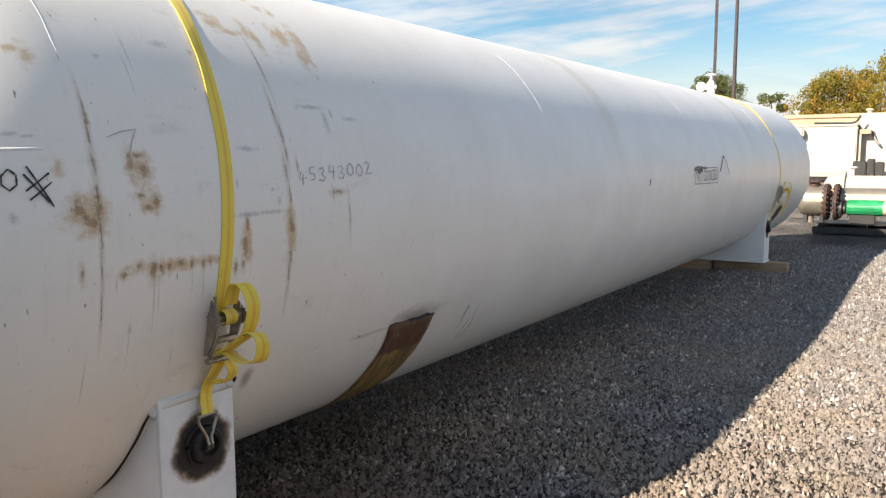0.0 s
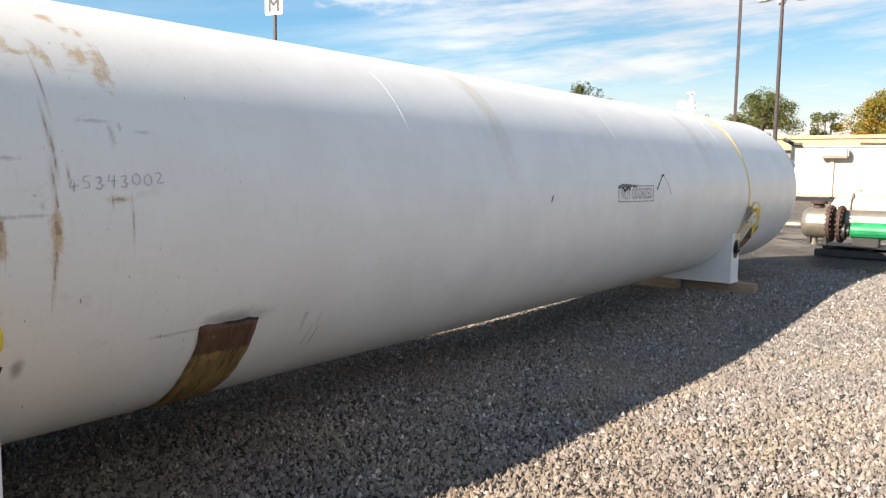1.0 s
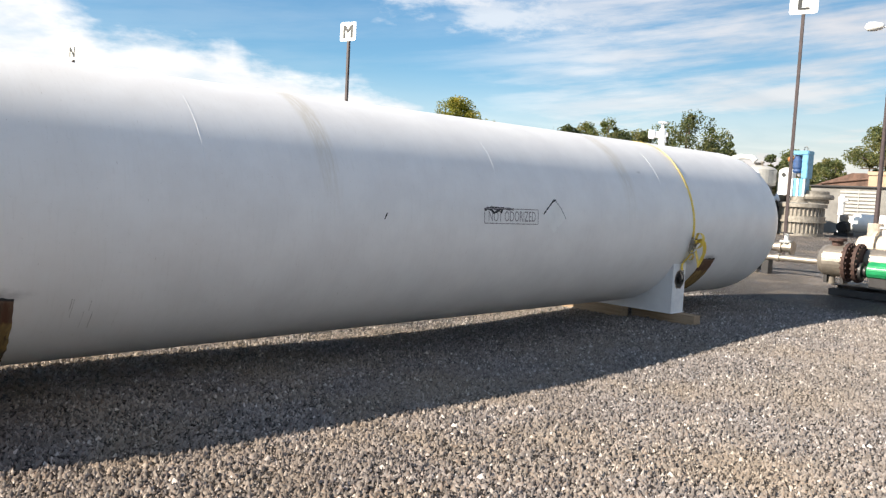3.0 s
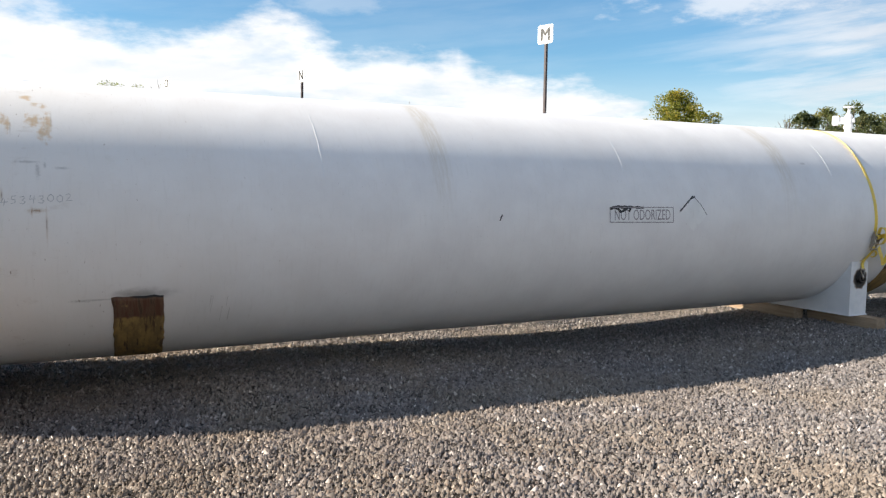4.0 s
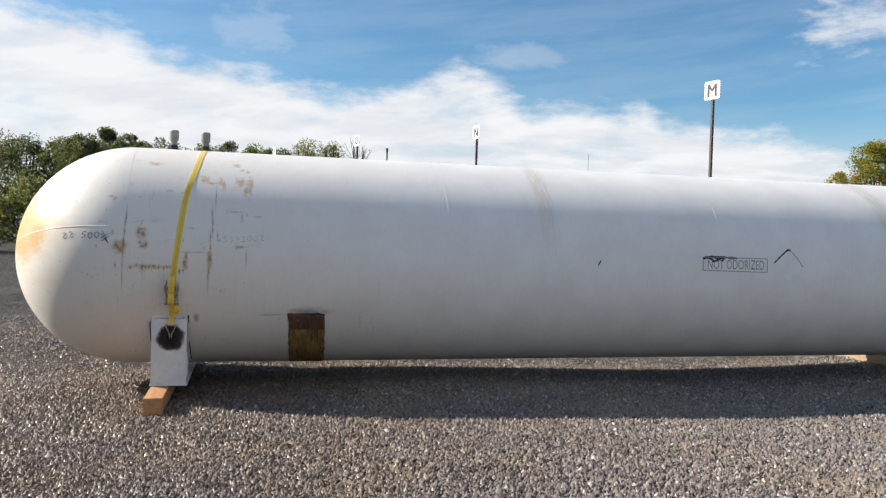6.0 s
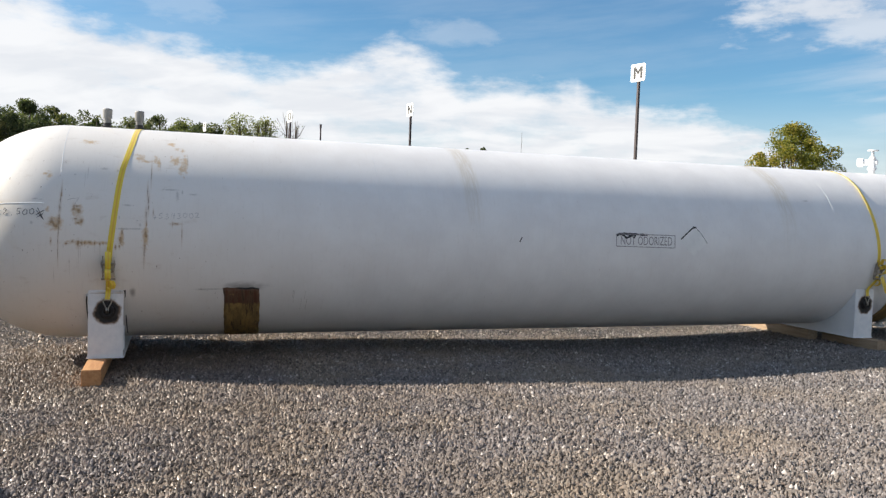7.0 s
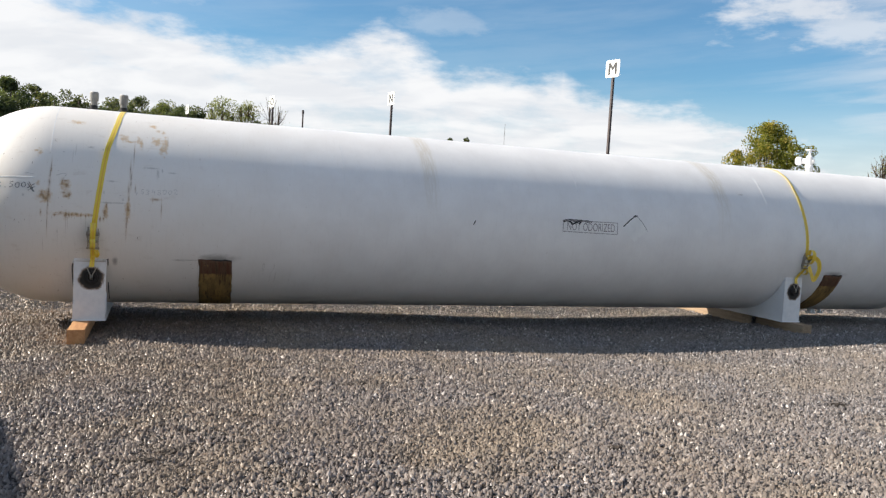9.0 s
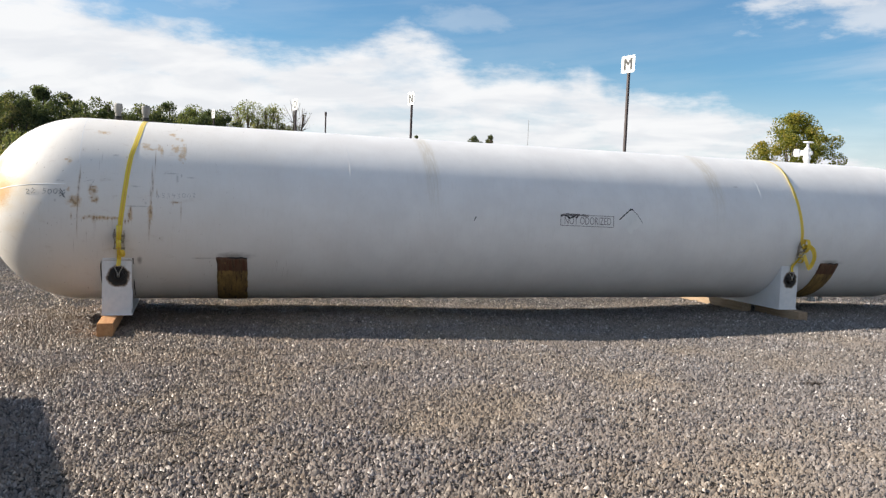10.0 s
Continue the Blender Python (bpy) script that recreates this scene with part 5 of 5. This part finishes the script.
# ---- buildings and units along the far side ----
def trailer():
    """A long cream site unit; its long face looks along the tank."""
    X, ya, yb, h = 48.7, 11.1, 5.36, 3.05
    ob = thing("site_trailer", "long cream-white metal site unit with an awning and roof pipe", "trailer", (X, 8, 0))
    part("body", box(X, X + 2.6, yb, ya, .25, h, .05), CREAM_WHITE, ob)
    part("base", box(X + .08, X + 2.5, yb + .1, ya - .1, 0, .25), DARK_GLASS, ob)
    part("roof_rail", box(X - .03, X + 2.63, yb - .03, ya + .03, h, h + .10, .02), CREAM_WHITE, ob)
    for i in range(1, 5):
        y = ya - (ya - yb) * i / 5
        part("panel_joint", box(X - .012, X, y - .02, y + .02, .3, h - .05), CREAM, ob)
    aw = part("air_unit", box(X - .55, X, 8.0, 9.45, 2.45, 2.96, .08), CREAM_WHITE, ob, "boxed cream air unit on the wall")
    part("duct", box(X - .10, X, 8.78, 8.98, .3, 2.45, .01), CREAM, aw)
    part("lower_rail", box(X - .05, X, yb + .1, ya - .1, .42, .52, .01), CREAM, ob)
    # recessed porch and a second unit beside it
    ob2 = thing("plant_unit", "white plant unit with a louvred hatch and dark machinery", "cabin", (X, 4, 0))
    part("body", box(X + .9, X + 3.2, 1.5, 5.33, .0, 3.75, .05), CREAM_WHITE, ob2)
    part("lintel", box(X + .3, X + .9, 4.72, 5.33, 2.60, 2.86, .02), TAN, ob2, "tan beam over the porch")
    part("post", box(X + .3, X + .42, 5.18, 5.33, 0, 2.60, .01), CREAM, ob2)
    for y0, y1, z1 in ((4.75, 5.45, 1.14), (4.35, 4.75, 1.26), (3.9, 4.35, 1.1)):
        part("machine", box(X - .75, X - .10, y0 + .02, y1 - .02, 0, z1, .05), BLACK_METAL, ob2, "dark boxy machine")
    part("bracket", tube([(X + .85, 4.66, 2.75), (X + .7, 4.55, 2.35), (X + .6, 4.30, 2.0)], .07, 6), GREY_WALL, ob2, "dark bent wall bracket")
    part("roof_pipe", tube(smooth_line([(X + .1, 7.55, 3.24), (X + .1, 6.4, 3.22), (X + .1, 5.55, 3.24), (X + .1, 5.22, 3.62)], 6), .06, 8), BLACK_METAL, ob2, "dark roof pipe")
    part("roof_bend", tube(smooth_line([(X - .1, 11.5, 3.52), (X - .1, 11.25, 3.40), (X - .1, 10.9, 3.22), (X - .1, 10.5, 3.2)], 6), .11, 8), BLACK_METAL, ob, "dark bent roof pipe")


trailer()


def far_halls():
    ob = thing("tan_hall", "low flat-roofed tan industrial building", "building", (62, 8, 0))
    part("wall", box(62, 90, -20, 17.05, 0, 4.06, .02), TAN, ob)
    part("parapet", box(61.9, 90.1, -20.1, 17.1, 4.06, 4.33, .02), TAN, ob)
    for y in (11.0, 6.2, -3.0):
        part("roof_vent", lathe([(0, .16), (.3, .16), (.3, .26), (.42, .22)], (64, y, 4.3), (64, y, 9), 12), CREAM, ob)
    ob = thing("brown_house", "low house with a brown tiled roof beyond the yard", "house", (78, 22.5, 0))
    part("wall", box(75, 82, 18.5, 25.5, 0, 3.55, .02), CREAM, ob)
    part("roof", prism([(18.0, 3.5), (26.0, 3.5), (22.5, 4.75), (21.5, 4.75)], 74.6, 82.4), BROWN_ROOF, ob, "brown tiled roof")
    part("gable_pipe", rod((74.5, 25.0, 3.8), (74.5, 20.5, 4.35), .09, seg=8), BROWN_ROOF, ob)
    ob = thing("grey_shed", "grey metal shed with a slatted roller door", "shed", (56, 15, 0))
    part("wall", box(56, 61, 12.9, 18.6, 0, 3.0, .02), GREY_WALL, ob)
    part("roof", box(55.8, 61.2, 12.8, 18.8, 3.0, 3.10, .02), BLACK_METAL, ob)
    door = part("roller_door", box(55.95, 56.0, 14.40, 16.70, 0.2, 2.88, .01), GREY_WALL, ob, "pale slatted roller door")
    for i in range(11):
        part("slat", box(55.89, 55.95, 14.42, 16.68, .32 + i * .232, .46 + i * .232), PALE_SLAT, door)
    part("mullion", box(55.87, 55.89, 15.50, 15.56, .3, 2.86), PALE_SLAT, door)
    part("window", box(55.95, 56.0, 13.32, 13.85, 1.25, 2.46, .01), DARK_GLASS, ob, "dark open hatch")
    part("shelf_box", box(55.86, 55.95, 13.34, 13.72, 1.62, 2.02, .02), TEAL, ob, "green box in the hatch")
    ob = thing("plastic_tank", "white rounded plastic storage tank lying on the ground", "tank", (51.5, 13.3, 0))
    part("body", lathe([(0, .2), (.08, .38), (.3, .52), (.5, .55), (1.9, .55), (2.15, .45), (2.25, .2)], (51.5, 14.44, .78), (51.5, 12, .78), 28), WHITE_PLATE, ob, smooth=True)
    part("cradle", box(51.0, 52.0, 12.4, 14.2, 0, .28, .02), GREY_WALL, ob)
    ob = thing("standpipe", "white vertical standpipe with a side outlet", "pipe", (51, 14.78, 0))
    part("pipe", lathe([(0, .14), (1.2, .14), (1.2, .18), (1.35, .18), (1.9, .17), (1.95, .20), (2.25, .2), (2.4, .1)], (51, 14.8, 0), (51, 14.8, 9), 16), WHITE_PLATE, ob)
    part("outlet", rod((51, 14.8, 2.1), (51, 14.45, 2.12), .09, seg=12), WHITE_PLATE, ob)
    ob = thing("dark_engine", "dark engine block on a low frame", "engine", (50, 14.2, 0))
    part("frame", box(49.6, 50.5, 13.85, 14.6, 0, .22, .02), BLACK_METAL, ob)
    part("block", box(49.7, 50.4, 13.95, 14.5, .22, .85, .08), BLACK_METAL, ob)
    part("air_filter", lathe([(0, .18), (.06, .24), (.35, .24), (.42, .1)], (50, 14.25, .85), (50, 14.25, 9), 16), RIBBED, ob)
    part("fly_wheel", lathe([(0, .1), (.03, .3), (.1, .3), (.12, .1)], (49.66, 14.2, .55), (48, 14.2, .55), 20), BLACK_METAL, ob)


far_halls()


def ribbed_drum():
    X, Y = 46.0, 15.12
    ob = thing("ribbed_machine", "round grey ribbed machine with a light blue drive on top", "machine", (X, Y, 0))
    body = part("drum", lathe([(0, 1.24), (.14, 1.24), (.14, 1.14), (.74, 1.14), (.74, 1.31), (.86, 1.31), (.86, 1.25), (1.08, 1.25), (1.08, 1.14), (1.56, 1.14), (1.56, 1.31), (1.75, 1.31), (1.82, 1.1)],
                              (X, Y, 0), (X, Y, 9), 48), RIBBED, ob, "grey cast drum with rings")
    for row, (z0, z1) in enumerate(((.16, .72), (1.10, 1.54))):
        for j in range(36):
            a = 2 * math.pi * j / 36
            c, s = math.cos(a), math.sin(a)
            part("rib", rod((X + 1.15 * c, Y + 1.15 * s, z0), (X + 1.15 * c, Y + 1.15 * s, z1), .055, seg=5), RIBBED, body)
    part("upper_ring", lathe([(0, 1.0), (.24, 1.0), (.24, 1.22), (.36, 1.26), (.50, 1.20), (.50, 1.0), (.66, 1.0), (.72, .9)], (X + .9, Y - .05, 1.80), (X + .9, Y - .05, 9), 40), RIBBED, ob)
    drive = part("drive_frame", box(X - .35, X + .35, Y - .20, Y + .55, 2.13, 3.13, .04), BLUE, ob, "light blue drive frame")
    part("pedestal", lathe([(0, .5), (.1, .5), (.12, .42), (.34, .42)], (X, Y + .15, 1.80), (X, Y + .15, 9), 24), RIBBED, drive)
    part("side_leg", box(X - .38, X + .38, Y - .30, Y + .02, 3.13, 4.45, .03), BLUE, drive)
    for y in (-.19, .15, .46):
        part("frame_rib", box(X - .42, X - .35, Y + y - .05, Y + y + .05, 2.15, 3.11, .01), WHITE_PLATE, drive, "pale edge of the frame")
    part("top_box", box(X - .4, X + .4, Y - .32, Y + .60, 4.42, 4.66, .04), BLUE, drive)
    part("motor", lathe([(0, .20), (.1, .26), (.2, .22), (.3, .26), (.7, .26), (.82, .18), (1.0, .18)], (X - .1, Y + .34, 3.44), (X - .1, Y + .34, 9), 18), DARK_BLUE, drive, "dark blue motor")
    part("red_cap", lathe([(0, .12), (.2, .17), (.3, .1)], (X - .1, Y + .58, 4.2), (X - .1, Y + 2, 4.2), 12), ORANGE, drive)
    part("eye", tube([(X, Y + .1 * math.cos(a), 4.78 + .12 * math.sin(a)) for a in (math.pi * i / 6 for i in range(12))], .03, 6, closed=True), STEEL, drive)
    ob = thing("round_vat", "wide bright steel vat with stains on a dark stand", "tank", (50, 19.5, 0))
    part("body", lathe([(0, .7), (.12, 1.0), (.2, 1.04), (1.1, 1.04), (1.22, .9), (1.34, .5), (1.38, .2)], (50, 19.5, 2.68), (50, 19.5, 9), 32), PALE_SLAT, ob)
    part("stand", lathe([(0, .85), (2.7, .85)], (50, 19.5, 0), (50, 19.5, 9), 20), BLACK_METAL, ob)
    part("manhole", lathe([(0, .2), (.14, .2), (.14, .27), (.2, .27)], (50, 19.6, 4.02), (50, 19.6, 9), 16), STAINLESS, ob)
    part("top_valve", lathe([(0, .06), (.2, .06), (.2, .12), (.3, .12)], (49.7, 19.2, 3.98), (49.7, 19.2, 9), 12), STAINLESS, ob)
    ob = thing("steel_tank", "white upright tank with a dark diamond placard", "tank", (50.6, 18.0, 0))
    part("body", lathe([(0, .52), (3.6, .52), (3.8, .44), (3.95, .2)], (50.6, 18.0, 0), (50.6, 18.0, 9), 28), WHITE_PLATE, ob)
    part("placard", prism([(17.98, 3.34), (18.14, 3.5), (17.98, 3.66), (17.82, 3.5)], 50.04, 50.06), SIGN_BLACK, ob, "dark diamond placard")
    t = thing("bent_duct", "white bent duct on dark legs", "duct", (49.5, 21.0, 0))
    part("duct", tube(smooth_line([(49.5, 21.2, 4.2), (49.5, 21.0, 4.45), (49.5, 20.4, 4.55), (49.5, 19.8, 4.5), (49.5, 19.55, 4.3)], 6), .17, 10), WHITE_PLATE, t)
    part("leg", box(49.4, 49.6, 20.95, 21.1, 0, 4.3, .01), BLACK_METAL, t)
    t = thing("open_skip", "dark open steel skip with a sloping side", "skip", (44, 17.3, 0))
    part("body", prism([(16.1, .25), (18.2, .25), (18.6, 2.2), (15.98, 2.2)], 44.0, 46.2), BLACK_METAL, t)
    part("skid", box(44.1, 46.1, 16.2, 18.1, 0, .25), BLACK_METAL, t)
    for i in range(3):
        part("stripe", prism([(16.90 - .18 * i, 1.4), (16.80 - .18 * i, 1.4), (16.98 - .18 * i, 1.75), (17.08 - .18 * i, 1.75)], 43.985, 44.0), WHITE_PLATE, t, "white painted stripe")
    t = thing("concrete_slab", "pale pinkish concrete slab on the ground", "slab", (44, 17.5, 0))
    part("slab", box(42.6, 43.2, 15.25, 16.25, 0, .20, .03), CONCRETE, t)
    t = thing("utility_pole", "far wooden utility pole with a cross arm", "utility pole", (120, 33, 0))
    part("pole", rod((120, 36, 0), (120, 36, 8), .16, .12, 10), BARK, t)
    part("cross_arm", box(119.9, 120.1, 35.0, 37.0, 7.3, 7.5), BARK, t)


ribbed_drum()


def yard_box():
    """An unseen stand-in box added beside the walk; its shade falls over the gravel."""
    ob = thing("shade_box", "unseen cream ribbed box added to cast shade on the gravel", "container", (-2.65, 1.08, 0), 13.5)
    part("body", box(-2.44, 0, -6.1, 0, .06, 2.6, .02), CREAM_WHITE, ob, local=True)
    for i in range(24):
        y = -6.0 + i * .25
        part("rib", box(0, .03, y, y + .12, .2, 2.45), CREAM_WHITE, ob, local=True)
    for x in (-2.35, -.15):
        for y in (-6.0, -.15):
            part("corner_foot", box(x, x + .12, y, y + .12, 0, .06), BLACK_METAL, ob, local=True)


yard_box()


# ---- trees ----
def tree(x, y, h, w, leaf, seed, label, crown_from=0.28, leaves=3600, leaf_size=0.20, lumps=26, bare=0.0, flat=1.0, droop=0.0):
    rng = np.random.default_rng(seed)
    ob = thing("tree", label, "tree", (x, y, 0))
    bm = bmesh.new()
    fork = h * (crown_from + .12)
    tube([(x + .15 * math.sin(i * 1.3), y + .12 * math.cos(i * 1.7), fork * i / 5) for i in range(6)], max(.12, h * .022), 8, bm)
    centres, radii = [], []
    lumps = int(lumps * 1.5)
    for i in range(lumps):
        a = rng.uniform(0, 2 * np.pi)
        u = rng.random() ** .8
        level = rng.random()
        rr = w / 2 * math.sqrt(max(.05, 1 - (2 * level - .85) ** 2 * .8)) * (.30 + .78 * u)
        centres.append((x + rr * math.cos(a), y + rr * math.sin(a), h * crown_from + (h * (1 - crown_from) - w * .09) * (.12 + .88 * level) * flat - droop * (rr / w * 2) ** 2))
        radii.append(w * rng.uniform(.06, .20))
    for c in centres[: min(lumps, 16)]:
        m = Vector((x, y, fork * .85)).lerp(Vector(c), .5) + Vector((0, 0, -.04 * h))
        tube(smooth_line([(x, y, fork * .8), m, c], 4), max(.03, h * .006), 5, bm)
        if bare:
            for s in range(9 if bare > .5 else 4):
                e = Vector(c) + Vector(rng.normal(0, w * .11, 3))
                tube([m.lerp(Vector(c), .6), e], max(.012, h * .0016), 4, bm)
    part("trunk", bm, BARK, ob, smooth=True)
    n = int(leaves * 2.2 * (1 - bare))
    which = rng.integers(0, lumps, n)
    d = rng.normal(0, 1, (n, 3))
    d /= np.linalg.norm(d, axis=1)[:, None]
    r = np.array(radii)[which] * (0.35 + 0.75 * rng.random(n) ** .5)
    p = np.array(centres)[which] + d * r[:, None] * (1, 1, .85)
    a, b = rng.normal(0, 1, (n, 3)), rng.normal(0, 1, (n, 3))
    a /= np.linalg.norm(a, axis=1)[:, None]
    b = np.cross(a, b)
    b /= np.linalg.norm(b, axis=1)[:, None]
    s = leaf_size * 0.61 * rng.uniform(.6, 1.3, n)[:, None]
    v = np.stack((p - a * s, p + b * s * .55, p + a * s, p - b * s * .55), 1).reshape(-1, 3)
    f = np.arange(4 * n).reshape(-1, 4)
    me = bpy.data.meshes.new("crown")
    me.from_pydata(v.tolist(), [], f.tolist())
    me.materials.append(leaf)
    crown = new("crown", me)
    crown.parent = ob
    crown.matrix_parent_inverse = ob.matrix_basis.inverted()
    return ob


def polar(ex, ey, az, d):
    return ex + d * math.sin(radians(az)), ey + d * math.cos(radians(az))


# behind the right end
tree(*polar(1, -1.2, 74.05, 80), 9.4, 6.0, LEAF_GREEN, 11, "open flat-topped green tree behind the sheds", .64, 8000, .15, 30, .0, 1.0, 1.1)
tree(*polar(1, -1.2, 73.7, 81), 6.1, 5.0, LEAF_GREEN, 17, "low green tree behind the sheds", .3, 2400, .17, 14)
tree(*polar(1, -1.2, 70.8, 81), 6.2, 3.4, LEAF_GREEN, 18, "low green tree behind the sheds", .2, 2400, .17, 16)
tree(*polar(1, -1.2, 77.8, 86), 8.0, 4.4, LEAF_GREEN, 12, "small pointed green tree behind the buildings", .2, 3600, .20, 30, .0, 1.0, .8)
tree(*polar(.15, .36, 82.9, 78), 8.9, 6.4, LEAF_AUTUMN, 13, "spreading tree turning orange and brown", .2, 9000, .17, 40)
tree(*polar(.15, .36, 86.4, 76), 9.9, 8.0, LEAF_AUTUMN, 14, "spreading tree turning orange and brown", .2, 9500, .17, 44)
tree(*polar(.15, .36, 81.6, 84), 7.4, 3.0, LEAF_GREEN, 15, "small dark green tree beside the orange ones", .2, 2200)
# behind the tank's far half
tree(*polar(2.57, -6.73, 42.1, 88), 11.7, 7.4, LEAF_YELLOW, 21, "full round tree turning yellow-green", .18, 10000, .18, 46)
for i, (az, el, wd) in enumerate(((51.9, 5.1, 5), (53.2, 5.3, 5), (54.6, 5.5, 5), (55.8, 5.0, 5), (57.2, 4.9, 5.5), (58.7, 5.4, 5.5), (60.5, 6.2, 7), (62.0, 5.3, 5), (63.0, 4.2, 3.5), (65.7, 3.4, 4), (67.3, 3.8, 5), (69.4, 3.3, 5))):
    d = 92 + 5 * (i % 3)
    tree(*polar(2.2, -3.0, az, d), 1.6 + d * math.tan(radians(el)), wd, LEAF_GREEN if i % 3 else LEAF_DARK, 30 + i, "green tree in the row beyond the yard", .15, 3600, .22, 28)
tree(*polar(2.5, -5.86, 49.2, 80), 8.0, 2.8, LEAF_PALE, 45, "half-bare tree with thin twigs", .3, 500, .15, 18, .7)
# low tops over the middle of the tank
for i, (az, el, wd) in enumerate(((15.8, 4.38, 2.6), (20.1, 4.5, 4.6), (21.2, 4.6, 4.6))):
    tree(*polar(2.57, -6.73, az, 150), 1.6 + 150 * math.tan(radians(el)), wd, LEAF_DARK, 50 + i, "far dark green treetop", .2, 1500, .3, 16)
# wood behind the near end
for i, (az, el, wd, lf) in enumerate(((-27.0, 5.2, 9, 0), (-23.0, 5.4, 9, 0), (-19.5, 5.3, 8.5, 0), (-16.5, 5.3, 7.5, 0), (-14.0, 5.2, 7, 0), (-12.0, 5.3, 5.5, 0), (-10.8, 5.7, 4.6, 0), (-9.4, 5.95, 4.0, 0), (-8.0, 6.0, 3.8, 0),
                                      (-6.1, 5.8, 4.2, 0), (-7.2, 5.4, 5.0, 0), (-9.0, 5.6, 6.0, 0), (-11.0, 5.3, 6.0, 0), (-3.3, 5.3, 3.8, 0), (-1.7, 5.7, 3.4, 0), (-2.5, 5.1, 4.6, 0), (-0.2, 5.45, 4.2, 1), (1.0, 5.4, 4.0, 0), (2.1, 5.2, 3.6, 0), (-4.6, 4.75, 5.0, 0), (-0.9, 5.0, 5.5, 0), (0.6, 5.05, 5.0, 0))):
    d = 70 + 4 * (i % 3)
    tree(*polar(2.57, -6.73, az, d), 1.65 + d * math.tan(radians(el)), wd, LEAF_DARK if lf == 0 else LEAF_GREEN, 60 + i, "dense dark green tree at the edge of the wood", .06, 5600, .155, 40)
for i, az in enumerate((3.7, 5.3)):
    tree(*polar(2.57, -6.73, az, 74), 1.65 + 74 * math.tan(radians(6.15)) - .2 * i, 4.9, LEAF_PALE, 80 + i, "pale thin-leaved tree beyond the tank", .2, 5200, .13, 34, .3)
tree(*polar(2.57, -6.73, 7.0, 74), 9.7, 4.6, LEAF_PALE, 84, "bare twiggy tree beyond the tank", .25, 300, .12, 18, .8)
for i, az in enumerate((-18, -14.5, -12)):
    tree(*polar(2.62, -4.6, az, 42), 3.4 + .3 * i, 4.5, LEAF_GREEN, 90 + i, "low green bush in front of the wood", .03, 1800, .14, 18)
